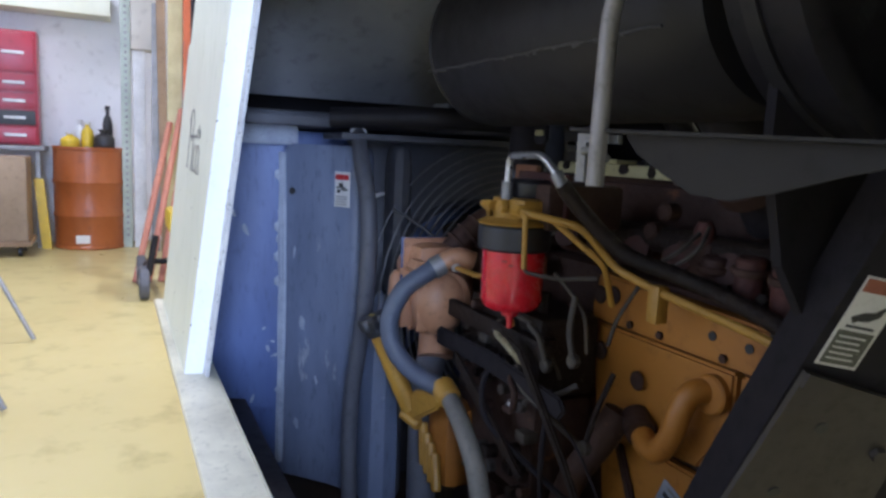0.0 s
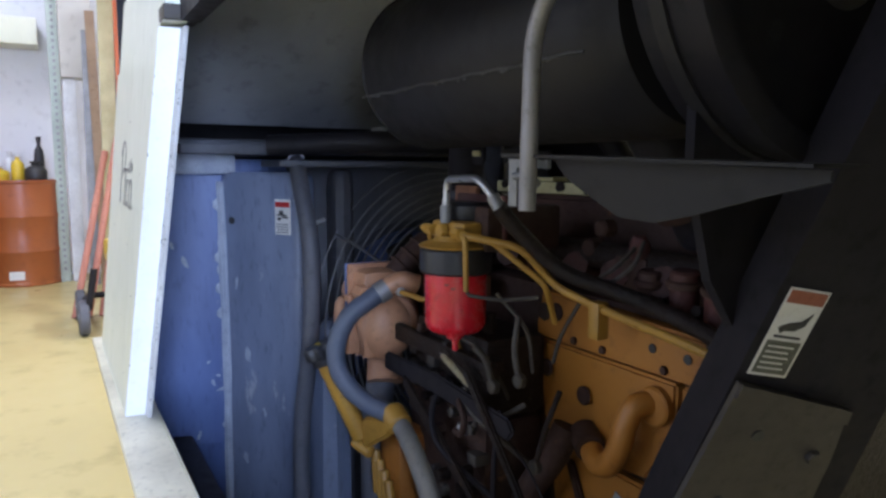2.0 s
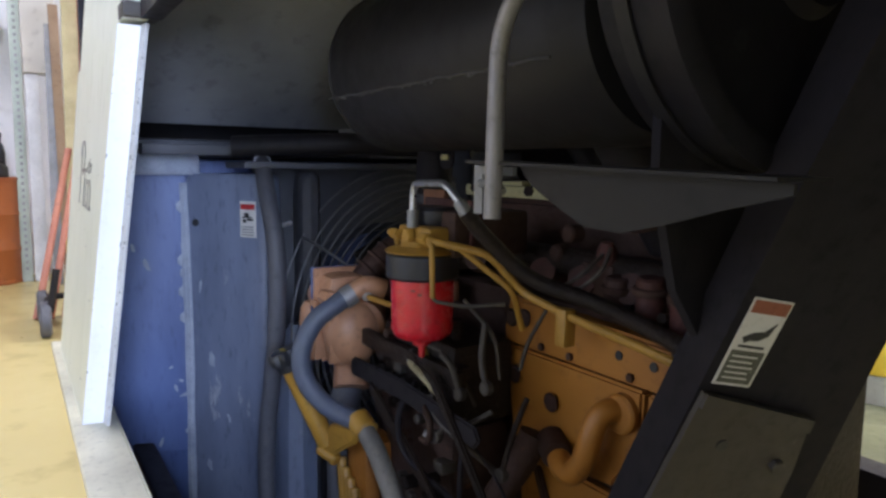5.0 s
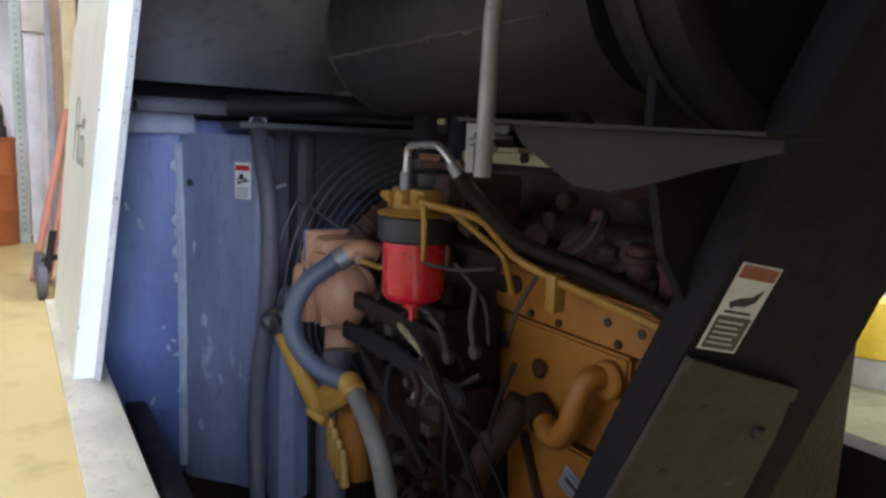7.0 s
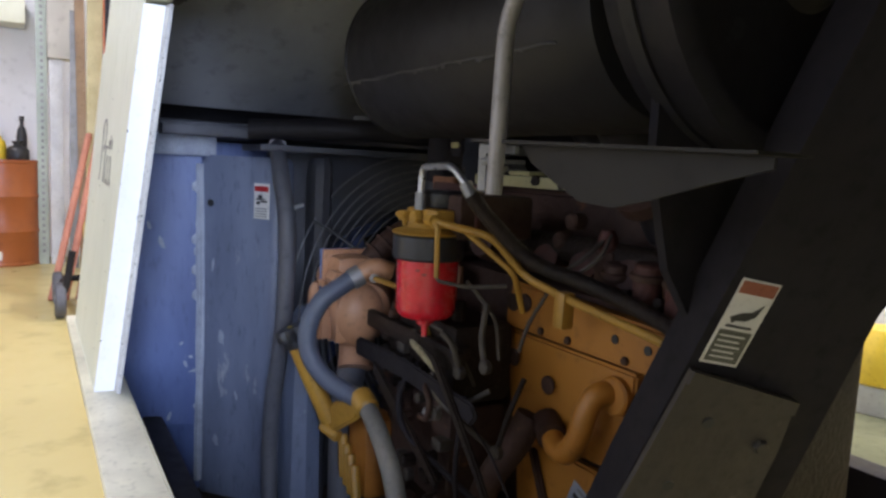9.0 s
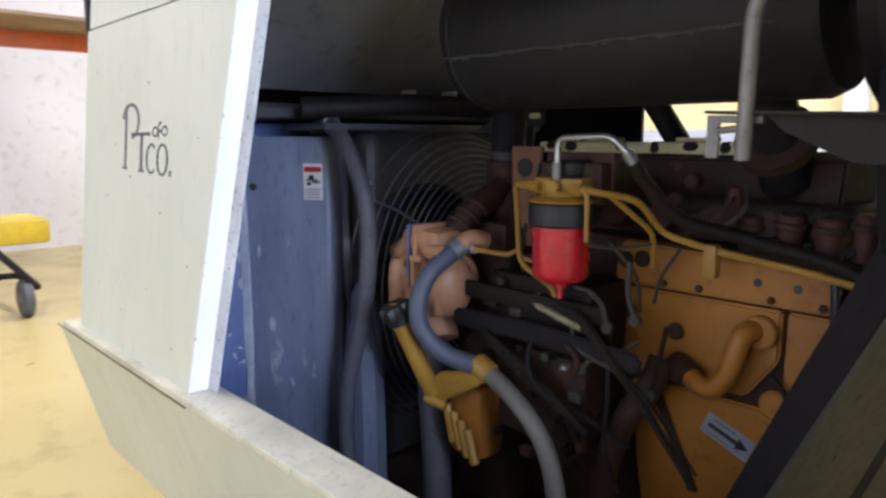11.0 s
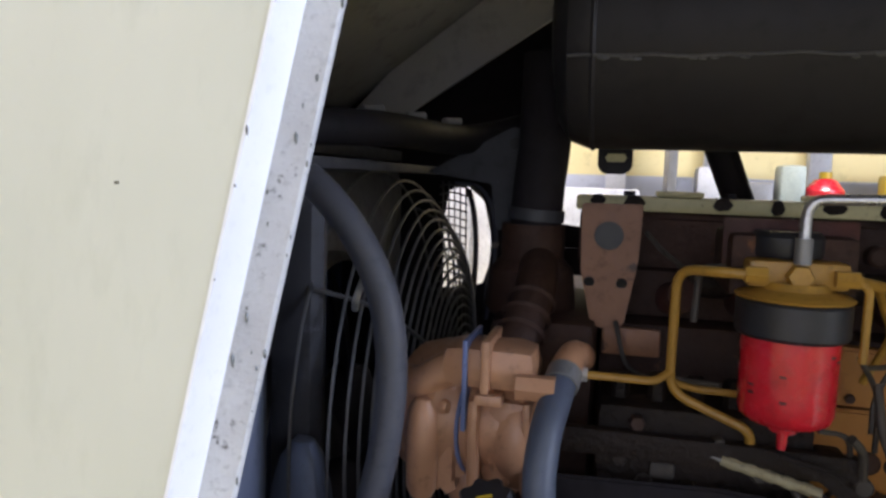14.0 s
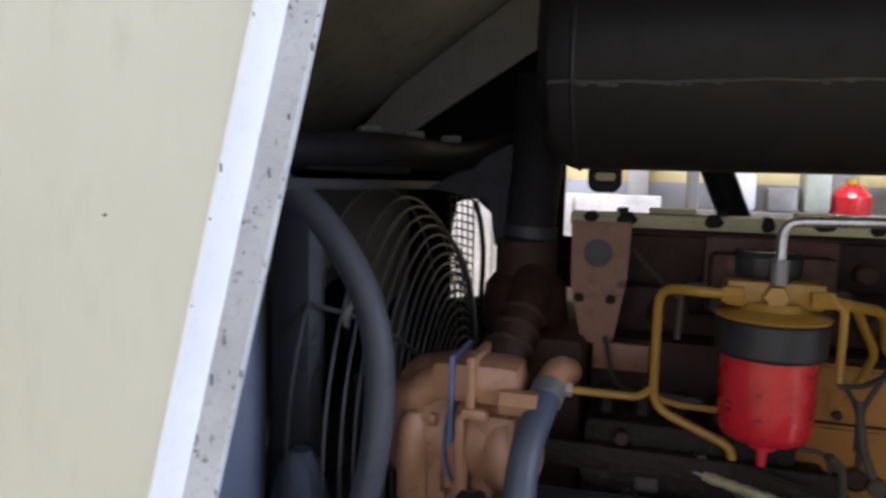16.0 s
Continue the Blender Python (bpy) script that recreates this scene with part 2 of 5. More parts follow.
def along(a, b):
    """The pose whose z axis runs from a to b."""
    a, b = Vector(a), Vector(b)
    return Matrix.Translation(a) @ (b - a).to_track_quat("Z", "Y").to_matrix().to_4x4()


def rod(a, b, r, seg=16, bm=None, r2=None, bevel=0.0):
    d = (Vector(b) - Vector(a)).length
    r2 = r if r2 is None else r2
    e = min(bevel, r * 0.5)
    prof = [(0, 0), (r - e, 0), (r, e), (r2, d - e), (r2 - e, d), (0, d)] if e else [(0, 0), (r, 0), (r2, d), (0, d)]
    return lathe(prof, along(a, b), seg, bm)


def curve(pts, steps=8):
    """A smooth line through the points."""
    p = [Vector(q) for q in pts]
    p = [2 * p[0] - p[1], *p, 2 * p[-1] - p[-2]]
    out = []
    for i in range(1, len(p) - 2):
        for k in range(steps):
            t = k / steps
            out.append(0.5 * ((2 * p[i]) + (p[i + 1] - p[i - 1]) * t + (2 * p[i - 1] - 5 * p[i] + 4 * p[i + 1] - p[i + 2]) * t * t + (3 * p[i] - p[i - 1] - 3 * p[i + 1] + p[i + 2]) * t**3))
    return out + [p[-2]]


def sweep(pts, r, seg=12, bm=None, closed=False, steps=8, straight=False):
    bm = bm or bmesh.new()
    line = [Vector(q) for q in pts] if straight else curve(pts, steps)
    n = len(line)
    side = None
    rings = []
    for i, q in enumerate(line):
        d = (line[(i + 1) % n] - line[i - 1]) if closed else (line[min(i + 1, n - 1)] - line[max(i - 1, 0)])
        d.normalize()
        if side is None:
            side = d.orthogonal()
        side = (side - d * side.dot(d)).normalized()
        up = d.cross(side)
        rings.append([bm.verts.new(q + r * (math.cos(2 * math.pi * k / seg) * side + math.sin(2 * math.pi * k / seg) * up)) for k in range(seg)])
    for i in range(n if closed else n - 1):
        a, b = rings[i], rings[(i + 1) % n]
        for k in range(seg):
            bm.faces.new((a[k], a[(k + 1) % seg], b[(k + 1) % seg], b[k]))
    if not closed:
        bm.faces.new(rings[0][::-1])
        bm.faces.new(rings[-1])
    return bm


def bend(pts, r=0.02, steps=4):
    """Straight runs with rounded corners of radius about r."""
    p = [Vector(q) for q in pts]
    out = [p[0]]
    for a, b, c in zip(p, p[1:], p[2:]):
        u, v = (a - b), (c - b)
        k = min(r, u.length * 0.45, v.length * 0.45)
        s, e = b + u.normalized() * k, b + v.normalized() * k
        out += [(1 - t) ** 2 * s + 2 * t * (1 - t) * b + t * t * e for t in [j / steps for j in range(steps + 1)]]
    return out + [p[-1]]


def pipe(pts, r, corner=0.02, seg=10, bm=None):
    return sweep(bend(pts, corner), r, seg, bm, straight=True)


def hexbolt(at, axis, r=0.008, h=0.006, bm=None):
    a = Vector(at)
    return lathe([(0, 0), (r, 0), (r, h * 0.8), (r * 0.85, h), (0, h)], along(a, a + Vector(axis)), 6, bm)


def sheet(a, b, c, d, mat, name, parent, label=""):
    """A thin flat decal piece with four corners."""
    bm = bmesh.new()
    vs = [bm.verts.new(q) for q in (a, b, c, d)]
    f = bm.faces.new(vs)
    n = f.normal_update() or f.normal.copy()
    r = bmesh.ops.extrude_face_region(bm, geom=[f])
    bmesh.ops.translate(bm, vec=n * 0.0008, verts=[g for g in r["geom"] if isinstance(g, bmesh.types.BMVert)])
    return part(name, bm, mat, parent, label, smooth=False)


# ---- workshop ----
X0, X1, Y0, Y1, ZC = -5.9, 5.0, -4.5, 4.6, 4.1


def structure(name, bm, mat, label, category, smooth=False):
    return tagged(part(name, bm, mat, smooth=smooth), label, category, kind="structure")


structure("floor", B((X0 - 0.2, Y0 - 0.2, FLOOR - 0.12), (X1 + 0.2, Y1 + 0.2, FLOOR)), "floor", "glossy ochre painted concrete workshop floor", "floor")
structure("ceiling", B((X0 - 0.2, Y0 - 0.2, ZC), (X1 + 0.2, Y1 + 0.2, ZC + 0.12)), "ceiling", "off-white workshop ceiling", "ceiling")
structure("wall_west", B((X0 - 0.2, Y0 - 0.2, FLOOR), (X0, Y1 + 0.2, ZC)), "wall", "white painted block wall of the workshop", "wall")
wall_n = structure("wall_north", B((X0, Y1, FLOOR), (X1, Y1 + 0.2, ZC)), "yellowwall", "pale yellow painted wall with grey lower band", "wall")
part("dado", B((X0, Y1 - 0.012, FLOOR), (X1, Y1 - 0.002, 1.25)), "greywall", wall_n, "grey painted lower band of the wall", smooth=False)
# south wall round the bay door, east wall round the gable window
bm = B((X0, Y0 - 0.2, FLOOR), (-2.0, Y0, ZC))
box(bm, (2.4, Y0 - 0.2, FLOOR), (X1, Y0, ZC))
box(bm, (-2.0, Y0 - 0.2, 3.4), (2.4, Y0, ZC))
structure("wall_south", bm, "wall", "white painted wall round the open bay door", "wall")
bm = B((X1, Y0, FLOOR), (X1 + 0.2, -1.6, ZC))
box(bm, (X1, -0.1, FLOOR), (X1 + 0.2, Y1, ZC))
box(bm, (X1, -1.6, FLOOR), (X1 + 0.2, -0.1, 0.9))
box(bm, (X1, -1.6, 3.1), (X1 + 0.2, -0.1, ZC))
structure("wall_east", bm, "wall", "white painted gable wall round a window opening", "wall")
structure("ground", B((-60, -60, FLOOR - 0.3), (60, 60, FLOOR - 0.14)), "greywall", "plain grey yard ground outside the workshop", "ground")
for k in range(5):
    px = -1.05 + k * 0.62
    tagged(part("wall_post", B((px, Y1 - 0.10, FLOOR), (px + 0.13, Y1 - 0.013, 3.2), 0.008), "plasticwhite"), "white painted upright post against the yellow wall", "post", "white wall posts")

# west end of the workshop
DX = -5.6
drum = thing("oil_drum", (DX, -0.29, FLOOR), "orange-brown painted steel drum on the ochre floor", "drum")
prof = [(0, 0), (0.284, 0), (0.292, 0.008), (0.292, 0.022), (0.285, 0.03)]
for h in (0.29, 0.58):
    prof += [(0.285, h - 0.025), (0.293, h - 0.008), (0.293, h + 0.008), (0.285, h + 0.025)]
prof += [(0.285, 0.85), (0.293, 0.858), (0.293, 0.878), (0.284, 0.88), (0.281, 0.862), (0, 0.862)]
part("body", lathe(prof, Matrix.Translation((DX, -0.29, FLOOR)), 48), "drum", drum)
part("bung", lathe([(0, 0), (0.03, 0), (0.03, 0.02), (0, 0.02)], Matrix.Translation((DX + 0.15, -0.29, FLOOR + 0.862)), 16), "dull", drum)
part("label_patch", B((DX + 0.283, -0.40, FLOOR + 0.06), (DX + 0.288, -0.29, FLOOR + 0.13)), "paper", drum, "small white paper label", smooth=False)
for (cx, cy, r, h, mat, lab) in ((DX + 0.12, -0.43, 0.075, 0.13, "plasticyellow", "yellow plastic oil jug on the drum"), (DX + 0.05, -0.30, 0.05, 0.23, "plasticyellow", "yellow plastic funnel bottle on the drum"),
                                 (DX + 0.1, -0.17, 0.085, 0.17, "ring", "black plastic jug on the drum"), (DX - 0.02, -0.14, 0.04, 0.38, "ring", "black funnel standing on the drum"), (DX - 0.08, -0.36, 0.045, 0.25, "plasticwhite", "white plastic bottle on the drum")):
    jug = thing("jug", (cx, cy, FLOOR + 0.863), lab, "jug")
    t = Matrix.Translation((cx, cy, FLOOR + 0.8635))
    part("body", lathe([(0, 0), (r * 0.92, 0), (r, 0.01), (r, h * 0.55), (r * 0.8, h * 0.7), (r * 0.35, h * 0.8), (r * 0.35, h * 0.9), (0, h * 0.9)], t, 20), mat, jug)
    part("cap", lathe([(0, h * 0.9), (r * 0.45, h * 0.9), (r * 0.55, h * 1.0), (0, h)], t, 16), "plasticwhite" if mat == "plasticyellow" else mat, jug)

chest = thing("tool_chest", (-5.72, -0.98, 1.07), "dark red steel tool chest on the wall bench", "tool chest")
part("carcass", B((-5.86, -1.28, 1.075), (-5.60, -0.67, 2.02), 0.01), "toolred", chest)
for k, (a, b) in enumerate(((1.09, 1.22), (1.24, 1.36), (1.38, 1.50), (1.52, 1.66), (1.68, 1.99))):
    d = part("drawer", B((-5.60, -1.26, a), (-5.585, -0.69, b), 0.004), "ring" if k == 1 else "toolred", chest)
    part("handle", B((-5.586, -0.92, (a + b) / 2 - 0.012), (-5.572, -0.76, (a + b) / 2 + 0.012), 0.004), "chrome", d, "bright metal drawer pull")
bench = thing("work_bench", (-5.65, -1.1, FLOOR), "grey steel bench under the red tool chest", "bench")
part("top", B((-5.88, -1.8, 1.03), (-5.45, -0.62, 1.07), 0.006), "dull", bench)
for y in (-1.75, -0.68):
    part("leg", B((-5.55, y - 0.02, FLOOR), (-5.51, y + 0.02, 1.03), 0.004), "dull", bench)
crate = thing("crate_trolley", (-5.2, -1.05, FLOOR), "brown cardboard crate on a low wheeled dolly", "crate")
part("crate", B((-5.42, -1.45, FLOOR + 0.13), (-5.0, -0.72, 0.99), 0.006), "cardboard", crate)
part("dolly", B((-5.44, -1.47, FLOOR + 0.085), (-4.98, -0.70, FLOOR + 0.128), 0.006), "wood", crate)
for x, y in ((-5.36, -0.78), (-5.06, -0.78), (-5.36, -1.4), (-5.06, -1.4)):
    part("caster", rod((x, y - 0.015, FLOOR + 0.042), (x, y + 0.015, FLOOR + 0.042), 0.042, 16), "ring", crate)
post = thing("yellow_bollard", (-5.45, -0.62, FLOOR), "yellow painted steel angle leaning beside the drum", "bollard")
part("bar", prism([(-0.66, FLOOR), (-0.585, FLOOR), (-0.635, 0.80), (-0.71, 0.80)], "x", -5.47, -5.43, 0.004), "plasticyellow", post)

col = thing("perforated_column", (-5.5, 0.0, FLOOR), "pale green perforated steel column", "column")
part("web", B((-5.52, -0.03, FLOOR), (-5.48, 0.05, ZC), 0.004), "greenpost", col)
for k in range(44):
    part("slot", B((-5.4795, 0.0, FLOOR + 0.1 + k * 0.055), (-5.4785, 0.022, FLOOR + 0.125 + k * 0.055)), "dull", col, smooth=False)
part("cover", B((-5.54, 0.065, FLOOR), (-5.46, 0.165, 1.93), 0.006), "plasticwhite", col, "white painted lower cover")
part("head", B((-5.62, 0.055, 1.935), (-5.42, 0.30, ZC), 0.01), "ceiling", col, "cream boxed upper part")
beam = tagged(part("ceiling_beam", B((-5.88, -3.5, 2.2), (-5.55, -0.10, 2.42), 0.01), "cream"), "cream boxed beam along the west wall", "beam", kind="structure")
for k, (y, h, mat, tilt) in enumerate(((0.19, 2.3, "dull", 0.02), (0.27, 2.45, "wood", -0.03), (0.33, 2.6, "wood", 0.03), (0.42, 2.4, "dull", -0.02), (0.50, 2.65, "wood", 0.02))):
    pl = thing("leaning_board", (-5.2, y, FLOOR), "weathered board leaning against the wall", "board", "leaning boards")
    part("board", prism([(y, FLOOR), (y + 0.07, FLOOR), (y + 0.07 + tilt, h), (y + tilt, h)], "x", -5.22 + 0.03 * k, -5.19 + 0.03 * k, 0.003), mat, pl)
rack = thing("pallet_rack", (-4.2, 0.7, FLOOR), "orange steel storage rack beside the machine", "rack")
for x, y in ((-4.3, 0.42), (-4.3, 1.5), (-3.6, 1.5)):
    part("upright", B((x - 0.04, y - 0.04, FLOOR), (x + 0.04, y + 0.04, 3.2), 0.004), "rack", rack)
for z in (1.78, 2.6):
    part("beam", B((-4.32, 0.46, z), (-4.26, 1.5, z + 0.11), 0.004), "rack", rack)
    part("deck", B((-4.28, 0.44, z + 0.112), (-3.6, 1.5, z + 0.135), 0.003), "wood", rack)
brd = thing("plywood_sheet", (-4.3, 0.3, FLOOR), "pale plywood board leaning on the orange rack", "board")
part("board", prism([(0.26, FLOOR), (0.36, FLOOR), (0.385, 2.4), (0.285, 2.4)], "x", -4.42, -4.38, 0.003), "paleyellow", brd)
for k in range(3):
    y = 0.12 + k * 0.08
    pl = thing("salmon_pole", (-4.0, y, FLOOR), "salmon painted timber pole leaning on the rack", "pole", "salmon poles")
    part("pole", rod((-3.75, y - 0.10, FLOOR + 0.01), (-4.25, y + 0.16, 1.30 + 0.1 * k), 0.022, 10), "salmon", pl)
cart = thing("hand_cart", (-3.3, 0.15, FLOOR), "dark hand cart with a yellow tray and rubber wheels", "cart")
part("tray", B((-3.65, 0.20, 0.60), (-3.25, 0.6, 0.74), 0.03), "plasticyellow", cart)
part("frame", pipe([(-3.2, 0.12, 0.60), (-3.2, 0.08, 0.36), (-3.7, 0.08, 0.36), (-3.7, 0.5, 0.36), (-3.2, 0.5, 0.36), (-3.2, 0.3, 0.6)], 0.02, 0.05), "black", cart)
for x, y in ((-3.24, 0.055), (-3.24, 0.44), (-3.66, 0.055)):
    w = part("wheel", lathe([(0.03, -0.028), (0.09, -0.03), (0.105, -0.02), (0.105, 0.02), (0.09, 0.03), (0.03, 0.028)], Matrix.Translation((x, y, FLOOR + 0.105)) @ pose(0, 0, 0, 90), 24), "rubber", cart)
    part("hub", rod((x, y - 0.032, FLOOR + 0.105), (x, y + 0.032, FLOOR + 0.105), 0.031, 12), "dull", w)
stand = thing("folding_stand", (-1.9, -0.7, FLOOR), "grey steel folding trestle on the floor", "trestle")
for a, b in (((-2.4, -0.46, FLOOR + 0.012), (-2.55, -0.82, 0.95)), ((-1.45, -0.47, FLOOR + 0.012), (-1.7, -0.83, 0.95)), ((-2.4, -1.25, FLOOR + 0.012), (-2.55, -0.86, 0.95)), ((-1.45, -1.25, FLOOR + 0.012), (-1.7, -0.86, 0.95))):
    part("leg", rod(a, b, 0.011, 10), "dull", stand)
part("top_rail", rod((-2.7, -0.84, 0.955), (-1.55, -0.84, 0.955), 0.016, 12), "dull", stand)

# north side of the workshop, seen under the muffler and past the rear post
shelf = thing("parts_shelf", (1.0, 4.1, FLOOR), "grey steel shelf with mixed workshop parts", "shelf")
for x in (0.55, 2.5):
    part("upright", B((x, 3.9, FLOOR), (x + 0.05, 4.35, 2.2), 0.004), "dull", shelf)
for z in (0.6, 1.09, 1.75):
    part("shelf_board", B((0.5, 3.9, z - 0.03), (2.6, 4.35, z), 0.004), "dull", shelf)
can = thing("fuel_can", (1.42, 4.05, 1.09), "red plastic fuel can on the grey shelf", "can")
part("body", lathe([(0, 0), (0.10, 0), (0.105, 0.01), (0.105, 0.10), (0.06, 0.16), (0.03, 0.17), (0, 0.17)], Matrix.Translation((1.42, 4.08, 1.0905)), 20), "red", can)
part("cap", lathe([(0, 0), (0.035, 0), (0.035, 0.035), (0, 0.035)], Matrix.Translation((1.42, 4.08, 1.261)), 14), "plasticyellow", can)
for (x, w, h, mat, lab) in ((0.72, 0.2, 0.22, "plasticwhite", "white plastic tub on the grey shelf"), (0.98, 0.16, 0.14, "dull", "grey machine part on the grey shelf"), (1.17, 0.14, 0.24, "greenpost", "pale green canister on the grey shelf"), (1.72, 0.14, 0.2, "plasticyellow", "yellow canister on the grey shelf"), (1.95, 0.2, 0.26, "wood", "brown crate on the grey shelf"), (2.2, 0.12, 0.18, "sacking", "dark green bottle on the grey shelf")):
    c = tagged(part("canister", B((x, 4.0, 1.0905), (x + w, 4.2, 1.09 + h), 0.03), mat), lab, "canister")
# cabinet is white to stand for daylight in the opening beyond the fan
lowb = thing("steel_cabinet", (-0.5, 4.2, FLOOR), "low cabinet against the yellow wall, white to brighten the far opening", "cabinet")
part("body", B((-1.6, 3.95, FLOOR), (0.4, 4.4, 1.16), 0.01), "plasticwhite", lowb)
for k in range(4):
    part("door", B((-1.58 + k * 0.495, 3.935, FLOOR + 0.06), (-1.11 + k * 0.495, 3.949, 1.14), 0.004), "plasticwhite", lowb)
tarp = thing("tarpaulin_pile", (0.1, 2.6, FLOOR), "heap of olive tarpaulin lying on the floor", "tarpaulin")
bm = bmesh.new()
bmesh.ops.create_grid(bm, x_segments=40, y_segments=40, size=0.95)
for v in bm.verts:
    r = v.co.length / 0.95
    h = max(0.0, 1 - r * 0.8)
    v.co.z = 0.012 + 0.12 * h * (0.7 + 0.6 * noise.noise(v.co * 3.0)) + 0.025 * h * noise.noise(v.co * 11.0)
    v.co += Vector((0.25, 2.2, FLOOR))
part("cloth", bm, "sacking", tarp)
tub = thing("wash_tub", (-0.2, 3.1, FLOOR), "white plastic tub with yellow lid on the floor", "tub")
part("body", lathe([(0, 0), (0.15, 0), (0.168, 0.155), (0.172, 0.165), (0, 0.165)], Matrix.Translation((-0.2, 3.1, FLOOR)), 24), "plasticwhite", tub)
part("lid", lathe([(0.16, 0.166), (0.176, 0.17), (0.172, 0.20), (0.12, 0.36), (0.10, 0.395), (0, 0.40)], Matrix.Translation((-0.2, 3.1, FLOOR)), 24), "plasticyellow", tub, "yellow lid")


# ---- machine: body panel, sill, hood ----
def hull(z):
    """The outer front corner of the side panel at a height: it leans in and back."""
    return -0.0181 + 0.18 * (z - 0.75), 0.0047 + 0.1 * (z - 0.75)


def panel_mesh(z0, z1, offs):
    """A closed sheet whose plan outline, given from the corner, follows the lean."""
    bm = bmesh.new()
    rows = []
    for z in (z0, z1):
        hx, hy = hull(z)
        rows.append([bm.verts.new(((hx if keep else 0) + x, hy + y, z)) for x, y, keep in offs])
    n = len(offs)
    for k in range(n):
        bm.faces.new((rows[0][k], rows[0][(k + 1) % n], rows[1][(k + 1) % n], rows[1][k]))
    bm.faces.new(rows[0][::-1])
    bm.faces.new(rows[1])
    return bm


PT, PB = 1.425, 0.752
panel = thing("side_panel", (-0.3, 0.02, PB), "cream painted steel side panel with a chipped edge", "body panel")
part("skin", panel_mesh(PB, PT, [(-0.62, 0, 0), (-0.001, 0, 1), (-0.001, 0.02, 1), (-0.62, 0.02, 0)]), "cream", panel)
part("front_edge", panel_mesh(PB, PT, [(-0.0008, -0.0006, 1), (0.0014, -0.0002, 1), (0.0045, 0.033, 1), (-0.012, 0.033, 1), (-0.0008, 0.021, 1)]), "edge", panel, "panel return with chipped paint, whitened for the light on it")
part("edge_return", panel_mesh(PB, PT, [(0.0048, 0.0326, 1), (0.0272, 0.0352, 1), (0.0282, 0.0365, 1), (0.0282, 0.041, 1), (0.0048, 0.041, 1)]), "edge_shaded", panel, "scuffed inner flange, greyed for its shade")
hood = thing("hood", (0.2, 0.5, 1.43), "dark hood sheet metal over the engine bay", "hood")
part("side_cap", panel_mesh(1.431, 1.60, [(-0.62, 0.004, 0), (0.02, 0.004, 1), (0.026, 0.04, 1), (-0.62, 0.04, 0)]), "cream", hood, "cream painted hood side above the panel seam")
part("corner_lip", B((0.085, 0.075, 1.432), (0.139, 0.13, 1.456), 0.004), "dust", hood, "dusty grey hood corner")
# near rail is out of view, brought down low to shade the engine bay
bm = prism([(0.10, 1.43), (0.10, 1.62), (1.25, 1.66), (1.25, 1.64), (0.13, 1.60), (0.13, 1.43)], "x", 0.14, 1.45)
part("near_shade_rail", bm, "black", hood)
part("roof", B((-0.66, 0.12, 1.66), (1.5, 1.25, 1.68)), "black", hood, smooth=False)
bm = prism([(-0.36, 1.30), (0.14, 1.66), (0.14, 1.675), (-0.38, 1.31)], "y", 0.13, 1.2)
part("front_slope", bm, "inner", hood, "sloping dusty inner sheet above the radiator, paled for the light on it")
# dark sheet added to stand for the unlit far side
part("far_shade_sheet", prism([(-0.66, 0.4), (0.26, 0.4), (0.26, 1.06), (0.031, 1.06), (0.030, 1.03), (0.012, 0.975), (-0.01, 0.968), (-0.078, 0.958), (-0.08, 1.10), (-0.07, 1.17), (-0.03, 1.185), (0.01, 1.15), (0.031, 1.061), (0.26, 1.061), (0.26, 1.10), (0.165, 1.11), (0.165, 1.66), (-0.66, 1.66)], "y", 1.125, 1.135), "shadeblack", hood, smooth=False)
# band in the outline of the bright reflection, light put into its colour
part("far_light_strip", prism([(-0.30, 1.313), (-0.175, 1.317), (0.15, 1.525), (0.15, 1.65), (0.03, 1.65)], "y", 1.10, 1.112), "lightstrip", hood, "pale strip standing for light on the far inner hood side")
part("front_wall", B((-0.66, 0.08, 0.5), (-0.64, 1.25, 1.66)), "black", hood, smooth=False)
part("rear_roof_brace", rod((0.16, 1.09, 1.30), (0.62, 0.98, 1.62), 0.02, 10), "black", hood)

for k in range(40):
    z = PB + 0.02 + (PT - PB - 0.04) * random.random()
    hx, hy = hull(z)
    s = random.random()
    ox, oy = random.choice(((0.0014 + 0.0031 * (s > 0.8), 0.033 * (s > 0.8)), (0.006 + 0.021 * s, 0.0327 + 0.0025 * s), (0.0279, 0.036), (0.0279, 0.036)))
    bm = bmesh.new()
    bmesh.ops.create_icosphere(bm, subdivisions=1, radius=0.0007 + 0.0013 * random.random() ** 2, matrix=Matrix.Translation((hx + ox, hy + oy, z)) @ Matrix.Diagonal((0.8, 0.8, 1 + 2.5 * random.random(), 1)))
    part("paint_chip", bm, "logo", panel, "dark chip in the paint")
for k in range(22):
    x, z = -0.56 + 0.55 * random.random(), PB + 0.03 + 0.6 * random.random()
    bm = bmesh.new()
    bmesh.ops.create_icosphere(bm, subdivisions=1, radius=0.0012 + 0.002 * random.random() ** 2, matrix=Matrix.Translation((x, hull(z)[1], z)) @ Matrix.Diagonal((1 + random.random(), 0.3, 0.7, 1)))
    part("paint_chip", bm, "logo", panel, "dark chip in the paint")
# body out of view, added to shade the rear post and the engine
cab = thing("unseen_shade_body", (2.0, 0.6, 0.4), "unseen closed cream body added at the rear to shade the engine", "cab")
part("shell", B((1.43, 0.0, 0.40), (2.7, 1.25, 1.72), 0.03), "cream", cab)
